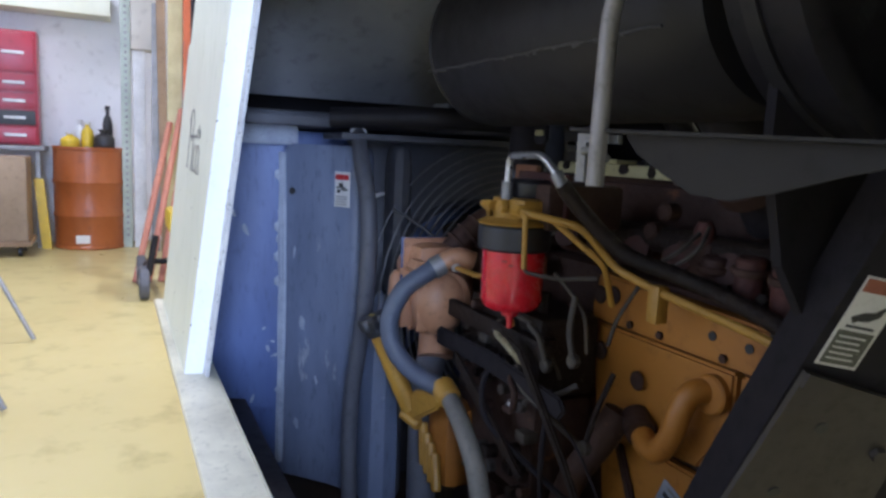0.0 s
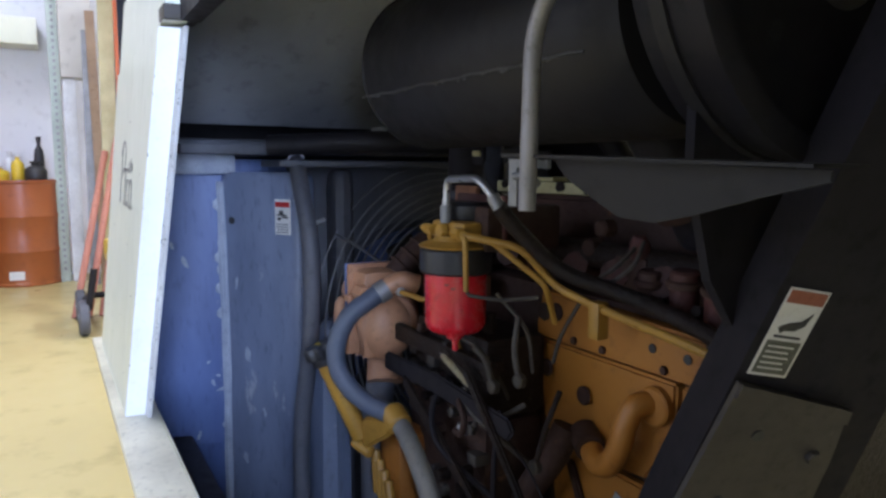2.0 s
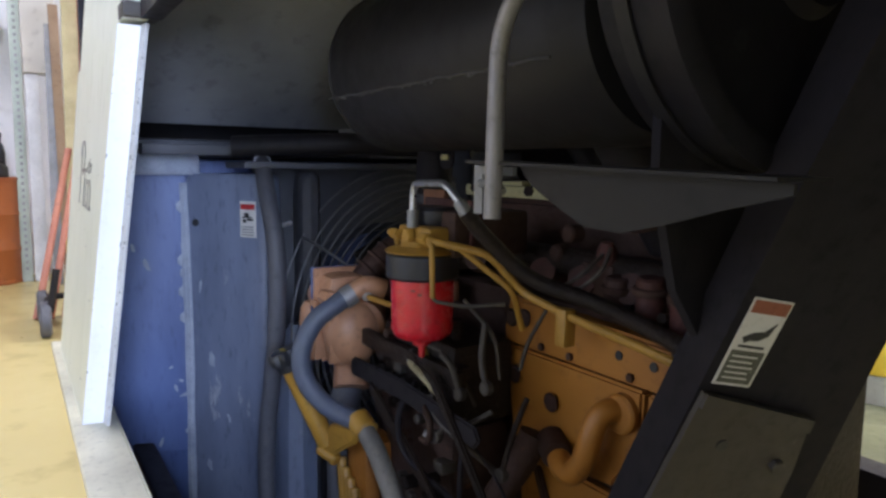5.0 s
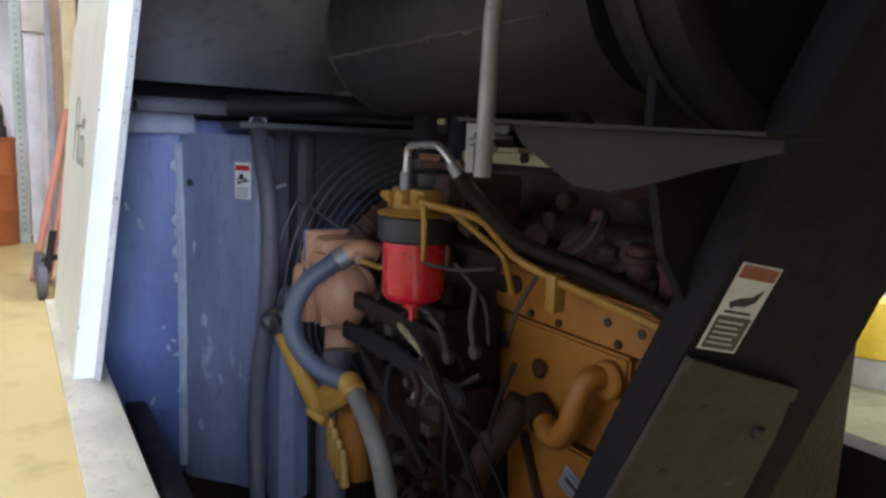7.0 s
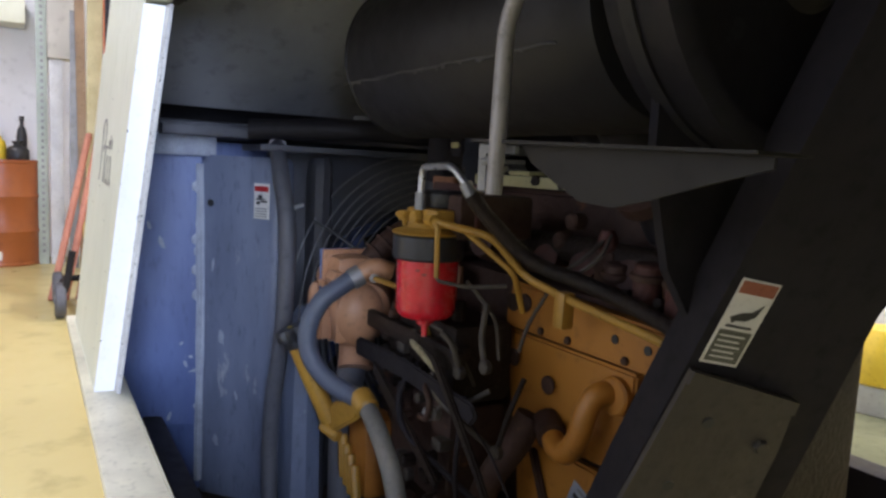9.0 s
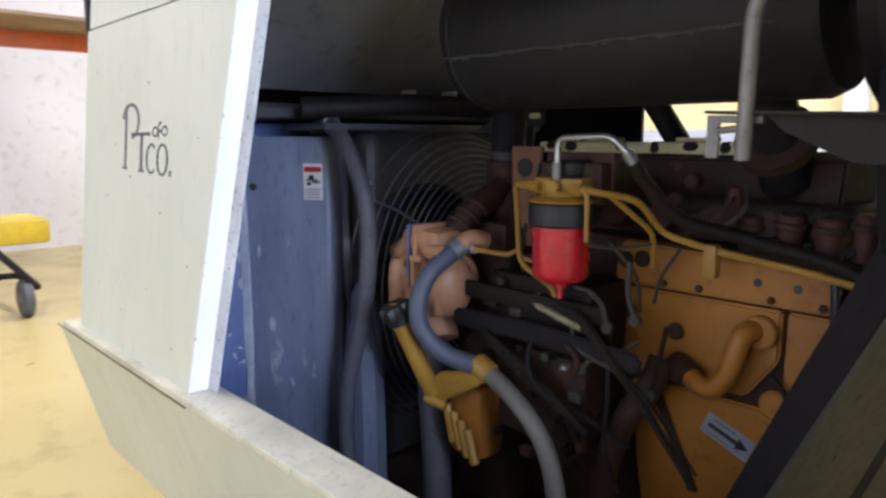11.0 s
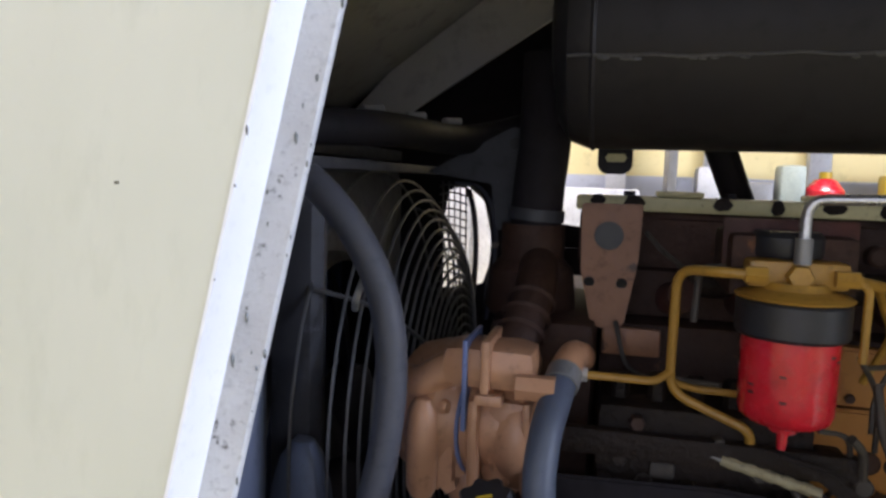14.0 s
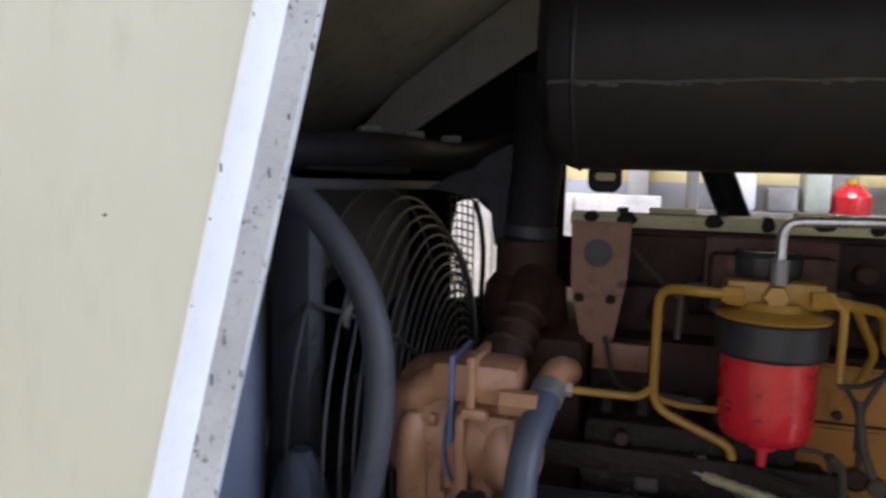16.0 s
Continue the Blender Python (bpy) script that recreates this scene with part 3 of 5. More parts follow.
# sheet added to stop the far lamps' light leaking in
part("side_shade_sheet", B((0.86, 1.15, 0.95), (1.428, 1.162, 1.655)), "black", cab, "black sheet added to stop light from the far side", smooth=False)
part("underframe", B((1.5, 0.1, FLOOR), (2.6, 1.15, 0.399), 0.02), "black", cab)

# the painted sign on the panel: plain bars and rings
def on_panel(x, z, d=0.0):
    x, z = x - 0.012, z - 0.008
    return Vector((x, hull(z)[1] - 0.0003 - d, z))


sign = thing("panel_sign", (-0.25, 0.03, 1.13), "worn dark grey painted emblem on the cream panel", "sign")


def bar(x0, z0, x1, z1):
    bm = bmesh.new()
    lo = [bm.verts.new(on_panel(x, z)) for x, z in ((x0, z0), (x1, z0), (x1, z1), (x0, z1))]
    hi = [bm.verts.new(on_panel(x, z, 0.0004)) for x, z in ((x0, z0), (x1, z0), (x1, z1), (x0, z1))]
    for k in range(4):
        bm.faces.new((lo[k], lo[(k + 1) % 4], hi[(k + 1) % 4], hi[k]))
    bm.faces.new(hi)
    part("stroke", bm, "logo", sign, smooth=False)


def ring(cx, cz, rx, rz, w, a0=0, a1=360, w2=None):
    bm = bmesh.new()
    n = 28
    prev = None
    for k in range(n + 1):
        a = radians(a0 + (a1 - a0) * k / n)
        ww = w + (w2 - w) * abs(math.cos(a)) if w2 else w
        q = [bm.verts.new(on_panel(cx + (rx - s * ww) * math.cos(a), cz + (rz - s * w) * math.sin(a), d)) for s, d in ((0, 0), (0, 0.0004), (1, 0.0004), (1, 0))]
        if prev:
            for i in range(4):
                bm.faces.new((prev[i], prev[(i + 1) % 4], q[(i + 1) % 4], q[i]))
        prev = q
    part("stroke", bm, "logo", sign, smooth=False)


bar(-0.362, 1.133, -0.335, 1.139)
bar(-0.353, 1.14, -0.341, 1.26)
ring(-0.322, 1.228, 0.048, 0.036, 0.007, -80, 170, 0.011)
bar(-0.268, 1.133, -0.254, 1.205)
bar(-0.318, 1.2, -0.218, 1.206)
bar(-0.275, 1.13, -0.245, 1.135)
ring(-0.210, 1.157, 0.027, 0.029, 0.005, 45, 315, 0.009)
ring(-0.158, 1.156, 0.028, 0.03, 0.005, 0, 360, 0.010)
ring(-0.120, 1.132, 0.0055, 0.0055, 0.005)
ring(-0.195, 1.207, 0.014, 0.010, 0.004, 20, 330)
ring(-0.150, 1.208, 0.014, 0.010, 0.004, -150, 160)
ring(-0.172, 1.209, 0.012, 0.017, 0.004, 60, 250)
bar(-0.186, 1.205, -0.16, 1.211)

sill = thing("machine_sill", (0.2, 0.03, 0.45), "cream painted steel sill along the engine bay", "sill")
part("outer_flange", B((-0.7, -0.012, 0.737), (1.02, 0.060, 0.7515), 0.003), "sill", sill)
part("inner_lip", B((-0.7, 0.0605, 0.70), (1.02, 0.064, 0.749), 0.001), "sill", sill, "worn inner lip of the sill")
part("skirt", prism([(-0.008, 0.7365), (0.02, 0.7365), (0.115, 0.38), (0.087, 0.38)], "x", -0.75, 1.02, 0.003), "cream", sill, "cream painted lower skirt")
part("seam_strip", B((-0.75, -0.0115, 0.7325), (-0.0, -0.0085, 0.7355)), "logo", sill, "dark panel joint", smooth=False)
base = thing("machine_chassis", (0.2, 0.6, FLOOR), "black steel chassis under the engine", "chassis")
part("rail", B((-0.7, 0.118, 0.36), (1.0, 0.16, 0.60), 0.006), "black", base)
part("far_rail", B((-0.7, 1.1, 0.36), (0.9, 1.16, 0.72), 0.006), "black", base)
part("belly_plate", B((-0.7, 0.162, 0.36), (0.95, 1.1, 0.39)), "grease", base, smooth=False)
for x in (-0.5, 0.6):
    part("foot", B((x - 0.15, 0.2, FLOOR), (x + 0.15, 1.0, 0.36), 0.01), "black", base)

# ---- rear post with its decal and dusty plate ----
PO, PU, PV, PN = Vector((0.94, 0.482, 1.055)), Vector((0.287, 0.943, -0.169)), Vector((-0.385, -0.048, -0.922)), Vector((0.877, -0.329, -0.349))


def on_post(u, v, d=0.0):
    return PO + u * PU + v * PV + d * PN


def post_mesh(outline, d0, d1):
    bm = bmesh.new()
    a = [bm.verts.new(on_post(u, v, d0)) for u, v in outline]
    b = [bm.verts.new(on_post(u, v, d1)) for u, v in outline]
    bm.faces.new(a[::-1])
    bm.faces.new(b)
    for k in range(len(a)):
        bm.faces.new((a[k], a[(k + 1) % len(a)], b[(k + 1) % len(a)], b[k]))
    return bm


rear = thing("rear_post", (0.9, 0.5, 0.4), "dark steel rear post with a dusty bolted plate", "frame post")
# post coloured near black in place of the shade it stands in
part("post", post_mesh([(-0.03, -0.30), (0.13, -0.36), (0.150, -0.10), (0.142, -0.036), (0.152, 0.052), (0.168, 0.201), (0.215, 0.5), (-0.02, 0.5), (-0.03, 0.20)], -0.05, -0.001), "shadeblack", rear)
part("plate", post_mesh([(-0.027, 0.056), (0.104, 0.072), (0.118, 0.135), (0.150, 0.40), (-0.033, 0.40)], 0.0, 0.007), "dust", rear, "dusty brown steel plate with bolt holes")
part("plate_lip", post_mesh([(-0.027, 0.054), (0.104, 0.070), (0.107, 0.086), (-0.027, 0.070)], 0.0075, 0.011), "dust", rear)
for u, v in ((0.019, 0.112), (0.014, 0.199), (0.05, 0.3)):
    part("bolt_hole", lathe([(0.0, 0.0), (0.0065, 0.0), (0.0065, 0.0012), (0, 0.0012)], along(on_post(u, v, 0.0072), on_post(u, v, 1)), 16), "decalblack", rear, "dark bolt hole")
part("bolt", hexbolt(on_post(0.092, 0.131, 0.007), PN, 0.008, 0.006), "dust", rear)
decal = thing("warning_decal", on_post(0, 0), "white warning decal with faded red header and dark text field", "decal")


def decal_piece(u0, v0, u1, v1, mat, d, name="print"):
    part(name, post_mesh([(u0, v0), (u1, v0), (u1, v1), (u0, v1)], d, d + 0.0006), mat, decal, smooth=False)


decal_piece(-0.021, -0.047, 0.021, 0.047, "paper", 0.0, "backing")
decal_piece(-0.019, -0.045, 0.019, -0.032, "decalrust", 0.0007, "header")
decal_piece(-0.018, 0.008, 0.018, 0.044, "decalgreen", 0.0007, "text_field")
for k in range(5):
    decal_piece(-0.015, 0.013 + k * 0.006, 0.012 - 0.003 * (k % 2), 0.0145 + k * 0.006, "paper", 0.0014, "text_bar")
part("pictogram", post_mesh([(-0.014, -0.006), (-0.004, -0.012), (0.006, -0.014), (0.015, -0.024), (0.012, -0.010), (0.004, -0.004), (-0.006, -0.003), (-0.010, 0.000)], 0.0007, 0.0013), "decalblack", decal, smooth=False)
decal_piece(-0.014, 0.002, 0.014, 0.0045, "decalblack", 0.0007)

bulk = thing("rear_bulkhead", (0.93, 0.6, 0.5), "steel bulkhead coloured near black for the shade behind the engine", "bulkhead")
# near-black sheet stands for the deep shade behind the engine
part("sheet", prism([(0.40, 1.62), (0.40, 1.2), (0.43, 1.10), (0.49, 1.02), (0.70, 1.02), (0.80, 1.25), (0.95, 1.3), (0.95, 1.62)], "x", 0.885, 0.895), "shadeblack", bulk, smooth=False)
for y, z in ((0.595, 1.158), (0.57, 1.215), (0.60, 1.10)):
    part("rivet", lathe([(0, 0.004), (0.003, 0.003), (0.004, 0.0)], along((0.895, y, z), (1.0, y, z)), 10), "chrome", bulk)
cleaner = thing("air_cleaner", (0.8, 0.53, 1.4), "large black air cleaner drum under the hood", "air cleaner")
A = along((0.705, 0.53, 1.405), (1.0, 0.53, 1.405))
part("drum", lathe([(0, 0.15), (0.17, 0.15), (0.195, 0.165), (0.195, 0.22), (0.203, 0.225), (0.203, 0.242), (0.195, 0.246), (0.18, 0.246), (0.175, 0.236), (0.06, 0.236), (0.05, 0.25), (0, 0.25)], A, 56), "black", cleaner)
part("band", lathe([(0.1955, 0.185), (0.199, 0.185), (0.199, 0.2), (0.1955, 0.2)], A, 56), "muffler", cleaner)
shield = thing("heat_shield", (0.9, 0.32, 1.2), "grey steel heat shield darkened for the shade below the air cleaner", "heat shield")
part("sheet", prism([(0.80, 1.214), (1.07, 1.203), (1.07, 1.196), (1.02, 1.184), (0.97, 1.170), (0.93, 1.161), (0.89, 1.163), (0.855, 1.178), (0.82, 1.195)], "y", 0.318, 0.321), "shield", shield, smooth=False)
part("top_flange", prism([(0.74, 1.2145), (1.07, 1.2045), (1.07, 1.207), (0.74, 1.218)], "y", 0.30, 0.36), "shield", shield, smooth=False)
brk = thing("tube_bracket", (0.75, 0.315, 1.19), "grey steel angle bracket holding the zinc tube", "bracket")
part("plate", prism([(0.738, 1.213), (0.80, 1.211), (0.80, 1.203), (0.752, 1.204), (0.752, 1.165), (0.738, 1.165)], "y", 0.312, 0.317), "dull", brk, smooth=False)
part("hook", pipe([(0.752, 0.309, 1.195), (0.776, 0.309, 1.198), (0.79, 0.309, 1.188)], 0.004, 0.008), "dull", brk)
rtube = thing("breather_tube", (0.786, 0.302, 1.165), "dull zinc breather tube standing in the bracket", "tube")
part("tube", pipe([(0.786, 0.300, 1.163), (0.787, 0.303, 1.335), (0.83, 0.305, 1.385), (0.90, 0.31, 1.42)], 0.0085, 0.03, 14), "dulltube", rtube)


# ---- radiator, shroud and fan guard ----
def loft(plan, levels, name, mat, parent, label=""):
    """Plan outline carried up through levels (z, scale about its middle)."""
    bm = bmesh.new()
    cx, cy = sum(p[0] for p in plan) / len(plan), sum(p[1] for p in plan) / len(plan)
    rows = [[bm.verts.new((cx + (x - cx) * s, cy + (y - cy) * s, z)) for x, y in plan] for z, s in levels]
    n = len(plan)
    for a, b in zip(rows, rows[1:]):
        for k in range(n):
            bm.faces.new((a[k], a[(k + 1) % n], b[(k + 1) % n], b[k]))
    bm.faces.new(rows[0][::-1])
    bm.faces.new(rows[-1])
    return part(name, bm, mat, parent, label)


rad = thing("radiator", (-0.3, 0.6, 0.39), "blue-grey painted radiator with a scuffed side tank", "radiator")
part("core", B((-0.46, 0.135, 0.40), (-0.29, 1.08, 1.22), 0.01), "blue", rad)
part("side_sheet", prism([(-0.30, 0.055), (-0.30, 0.10), (-0.242, 0.238), (-0.236, 0.234), (-0.285, 0.10), (-0.285, 0.055)], "z", 0.58, 1.185), "blue", rad, "dark blue side sheet with scuffs")
loft([(-0.30, 0.25), (-0.245, 0.239), (-0.238, 0.236), (-0.230, 0.240), (-0.19, 0.278), (-0.148, 0.318), (-0.139, 0.3255), (-0.100, 0.349), (-0.094, 0.360), (-0.095, 0.378), (-0.100, 0.390), (-0.112, 0.400), (-0.15, 0.405), (-0.30, 0.41)], [(0.42, 0.98), (0.44, 1), (1.165, 1), (1.182, 0.97), (1.19, 0.88)], "side_tank", "slate", rad, "blue-grey rounded side tank")
bm = bmesh.new()
for k in range(3):
    sweep([(-0.237 + 0.003 * math.sin(3 * z + k), 0.234 + 0.004 * math.sin(9 * z + 2 * k), z) for z in [0.45 + 0.04 * j for j in range(19)]], 0.0085 - 0.0015 * k, 6, bm, steps=2)
for k in range(18):
    z = 1.17 - 0.016 * k * (1 + 0.3 * math.sin(k))
    bmesh.ops.create_icosphere(bm, subdivisions=1, radius=0.004 + 0.008 * abs(math.sin(k * 2.1)), matrix=Matrix.Translation((-0.240, 0.230 + 0.006 * math.sin(k * 1.3), max(z, 0.7))) @ Matrix.Diagonal((0.35, 1, 1.3, 1)))
part("sealant_bead", bm, "crust", rad, "pale bead of sealant")
part("top_tank", B((-0.44, 0.12, 1.225), (-0.22, 1.06, 1.262), 0.012), "shroud", rad)
part("corner_gusset", prism([(0.13, 1.187), (0.262, 1.187), (0.262, 1.245), (0.13, 1.24)], "x", -0.232, -0.222, 0.003), "crust", rad, "pale dusty gusset plate")
part("tank_hole", lathe([(0, 0), (0.008, 0), (0.008, 0.0012), (0, 0.0012)], along((-0.2185, 0.2500, 1.086), (0.4615, -0.4830, 1.086)), 14), "decalblack", rad, "dark round hole")


def scuff(p0, p1, a, z, w, h, turn):
    """A thin ragged patch of scraped paint on an upright face that runs from p0 to p1."""
    d = Vector((p1[0] - p0[0], p1[1] - p0[1], 0))
    n, u = Vector((d.y, -d.x, 0)).normalized(), d.normalized()
    c = Vector((p0[0], p0[1], z)) + d * a
    bm = bmesh.new()
    edge = []
    for k in range(14):
        t = 2 * math.pi * k / 14
        r = 0.6 + 0.6 * random.random()
        x, y = w * r * math.cos(t), h * r * math.sin(t)
        edge.append((x * math.cos(turn) - y * math.sin(turn), x * math.sin(turn) + y * math.cos(turn)))
    lo = [bm.verts.new(c + u * x + Vector((0, 0, y)) + n * 0.0002) for x, y in edge]
    hi = [bm.verts.new(c + u * x + Vector((0, 0, y)) + n * 0.0009) for x, y in edge]
    bm.faces.new(hi)
    for k in range(14):
        bm.faces.new((lo[k], lo[(k + 1) % 14], hi[(k + 1) % 14], hi[k]))
    part("scuff", bm, "crust", rad, "pale scrape in the paint", smooth=False)


SA, SB, TC, TD = (-0.285, 0.10), (-0.236, 0.234), (-0.230, 0.240), (-0.148, 0.318)
for a, z, w, h, turn in ((0.72, 0.768, 0.006, 0.003, 0.6), (0.78, 0.722, 0.004, 0.009, 0.4), (0.90, 0.706, 0.010, 0.004, 0.3), (0.86, 0.738, 0.006, 0.003, -0.4), (0.95, 0.623, 0.007, 0.006, 0.2), (0.42, 0.995, 0.006, 0.014, 0.5), (0.24, 1.03, 0.004, 0.010, 0.2), (0.55, 0.60, 0.004, 0.012, -0.3)):
    scuff(SA, SB, a, z, w, h, turn)
for a, z, w, h, turn in ((0.40, 0.789, 0.007, 0.020, 0.1), (0.75, 0.66, 0.003, 0.012, 0.3), (0.2, 0.95, 0.003, 0.016, -0.1), (0.3, 0.55, 0.006, 0.012, 0.2)):
    scuff(TC, TD, a, z, w, h, turn)
dec = thing("tank_decal", (-0.14, 0.36, 1.1), "white warning decal with red header on the blue tank", "decal")
TA, TB = Vector((-0.140, 0.3256, 0)), Vector((-0.101, 0.3485, 0))
TN = Vector((0.5, -0.86, 0)).normalized()


def tank_piece(a, b, z0, z1, d, mat, name):
    p, q = TA.lerp(TB, a) + TN * d, TA.lerp(TB, b) + TN * d
    sheet((p.x, p.y, z0), (q.x, q.y, z0), (q.x, q.y, z1), (p.x, p.y, z1), mat, name, dec)


tank_piece(0.02, 0.98, 1.060, 1.135, 0.004, "paper", "backing")
tank_piece(0.08, 0.92, 1.118, 1.129, 0.0052, "decalred", "header")
for a, b, z0, z1 in ((0.15, 0.75, 1.100, 1.103), (0.3, 0.55, 1.103, 1.111), (0.45, 0.85, 1.095, 1.099), (0.2, 0.4, 1.090, 1.097)):
    tank_piece(a, b, z0, z1, 0.0052, "decalblack", "pictogram")
for k in range(4):
    tank_piece(0.12, 0.85, 1.064 + k * 0.0055, 1.0665 + k * 0.0055, 0.0052, "dull", "text_bar")

FC = Vector((0.0, 0.66, 0.83))
shr = thing("fan_shroud", (-0.1, 0.66, 0.4), "dusty dark steel fan shroud with a round opening", "fan shroud")
bm = bmesh.new()
n = 64
outer, inner, lip = [], [], []
for k in range(n):
    a = 2 * math.pi * k / n
    c, s = math.cos(a), math.sin(a)
    m = max(abs(c) / (0.42 if c > 0 else 0.27), abs(s) / (0.385 if s > 0 else 0.42))
    outer.append(bm.verts.new((-0.16, FC.y + c / m, FC.z + s / m)))
    inner.append(bm.verts.new((-0.14, FC.y + 0.25 * c, FC.z + 0.25 * s)))
    lip.append(bm.verts.new((-0.12, FC.y + 0.235 * c, FC.z + 0.235 * s)))
for k in range(n):
    j = (k + 1) % n
    bm.faces.new((outer[k], outer[j], inner[j], inner[k]))
    bm.faces.new((inner[k], inner[j], lip[j], lip[k]))
part("ring_plate", bm, "shroud", shr)
loft([(-0.115, 0.43), (-0.085, 0.425), (-0.065, 0.432), (-0.055, 0.446), (-0.058, 0.462), (-0.075, 0.475), (-0.115, 0.48)], [(0.42, 1.0), (1.15, 1.0), (1.185, 0.9), (1.195, 0.6)], "edge_strip", "shroud", shr, "dusty folded edge strip")
part("top_flange", B((-0.16, 0.30, 1.203), (-0.02, 0.95, 1.216), 0.003), "shroud", shr)
loft([(-0.11, 0.40), (-0.085, 0.378), (-0.055, 0.375), (-0.03, 0.385), (-0.02, 0.41), (-0.03, 0.44), (-0.06, 0.46), (-0.11, 0.46)], [(0.42, 1.15), (0.55, 1.12), (0.68, 1.05), (0.76, 0.95), (0.82, 0.8), (0.86, 0.58), (0.88, 0.3)], "lower_scoop", "slate", shr, "blue-grey moulded lower scoop")
fan = thing("cooling_fan", (-0.12, 0.66, 0.83), "black pressed steel cooling fan at rest", "fan")
part("hub", lathe([(0, 0), (0.07, 0), (0.075, 0.01), (0.075, 0.04), (0.04, 0.06), (0, 0.06)], along((-0.13, FC.y, FC.z), (0, FC.y, FC.z)), 24), "black", fan)
for k in range(6):
    a = 2 * math.pi * k / 6 + 0.3
    R = Matrix.Translation((-0.10, FC.y, FC.z)) @ Matrix.Rotation(a, 4, "X")
    part("blade", box(bmesh.new(), (-0.003, -0.055, 0.07), (0.003, 0.055, 0.215), 0.002, R @ Matrix.Rotation(0.55, 4, "Z")), "black", fan)
guard = thing("fan_guard", (0.0, 0.66, 0.5), "round grey wire fan guard of concentric rings", "fan guard")


def guard_at(r, a):
    t = r / 0.345
    return Vector((-0.065 + 0.145 * math.sqrt(max(0.0, 1 - t**2.2)), FC.y + r * math.cos(a) * (0.82 if math.cos(a) < 0 else 1.0), FC.z + 0.03 + r * math.sin(a)))


for k in range(20):
    r = 0.345 - 0.014 * k
    bm = sweep([guard_at(r, 2 * math.pi * j / 56) for j in range(56)], 0.0022, 6, closed=True, straight=True)
    part("ring_wire", bm, "wire", guard)
for k in range(4):
    a = 2 * math.pi * k / 4 + 0.95
    part("spoke", sweep([guard_at(0.345 - 0.27 * j / 10, a) + Vector((0.004, 0, 0)) for j in range(11)], 0.0032, 6, straight=True), "wire", guard)
part("clip", pipe([(0.02, 0.36, 1.055), (0.03, 0.335, 1.07), (0.035, 0.35, 1.095), (0.02, 0.375, 1.10)], 0.004, 0.015), "chrome", guard, "bright wire clip")

strap = thing("shroud_stay", (0.03, 1.1, 0.9), "curved blue-grey steel stay with wire mesh beyond the fan", "stay")
bm = bmesh.new()
for k in range(5):
    sweep([(-0.078 + 0.0125 * k + 0.004 * math.sin(8 * z), 1.113, z) for z in (0.93, 1.0, 1.07, 1.14, 1.19)], 0.0019, 5, bm, steps=3)
for k in range(15):
    z = 0.94 + 0.017 * k
    sweep([(-0.085, 1.110, z), (-0.06, 1.109, z + 0.006), (-0.022, 1.110, z - 0.002)], 0.0021, 5, bm, steps=3)
part("mesh", bm, "wire", strap, "dark wire mesh")
for off, mat in ((0.0, "slate"), (0.006, "shroud")):
    part("strap", sweep([(-0.05 - off, 1.108, 1.186), (-0.004 - off, 1.108, 1.181), (0.024 - off, 1.108, 1.15), (0.037 - off, 1.108, 1.10), (0.040 - off, 1.108, 1.05), (0.034 - off, 1.108, 0.98), (0.026 - off, 1.108, 0.90)], 0.0045, 8), mat, strap)
part("divider", sweep([(-0.022, 1.11, 1.175), (-0.008, 1.11, 1.12), (-0.002, 1.11, 1.05), (-0.004, 1.11, 0.95)], 0.006, 8), "shroud", strap)
part("stay_bolt", hexbolt((0.040, 1.103, 1.06), (0, -1, 0), 0.007, 0.006), "chrome", strap, "bright bolt")

bighose = thing("radiator_hose", (0.0, 0.33, 0.8), "thick dusty grey rubber hose curving past the radiator", "hose")
part("hose", sweep([(-0.16, 0.37, 1.205), (-0.09, 0.355, 1.215), (-0.03, 0.34, 1.195), (0.025, 0.33, 1.145), (0.06, 0.33, 1.08), (0.072, 0.33, 1.0), (0.063, 0.33, 0.9), (0.035, 0.33, 0.8), (0.0, 0.33, 0.7), (-0.015, 0.33, 0.58), (0.0, 0.33, 0.42)], 0.0165, 16), "rubber", bighose)
part("hose_clamp", rod((-0.085, 0.354, 1.2145), (-0.07, 0.35, 1.213), 0.0185, 20), "dull", bighose, "grey metal hose clamp")
hose3 = thing("coolant_pipe", (0.2, 0.45, 0.5), "thick dark coolant hose below the pump", "hose")
part("hose", sweep([(0.13, 0.45, 0.82), (0.14, 0.43, 0.72), (0.16, 0.42, 0.6), (0.17, 0.42, 0.42)], 0.028, 16), "rubber", hose3)

# ---- water pump, bypass hose, oil filler ----
pump = thing("water_pump", (0.15, 0.44, 0.85), "tan painted cast water pump with a blue gasket", "water pump")
P1 = along((0.055, 0.47, 0.925), (0.20, 0.43, 0.925))
part("volute", lathe([(0, 0), (0.05, 0), (0.075, 0.008), (0.082, 0.03), (0.080, 0.062), (0.068, 0.075), (0.066, 0.085), (0, 0.085)], P1, 32), "tan", pump)
part("cover_lobe", prism([(0.068, 0.945), (0.098, 0.965), (0.128, 0.955), (0.128, 0.858), (0.098, 0.838), (0.066, 0.868)], "y", 0.388, 0.43, 0.012), "tan", pump, "angular cast cover")
part("body_lobe", prism([(0.148, 0.955), (0.19, 0.945), (0.196, 0.865), (0.175, 0.848), (0.146, 0.855)], "y", 0.384, 0.43, 0.016), "tan", pump)
part("gasket", lathe([(0.0, 0.0858), (0.0705, 0.0858), (0.0705, 0.0895), (0, 0.0895)], P1, 32), "bluetape", pump, "blue gasket")
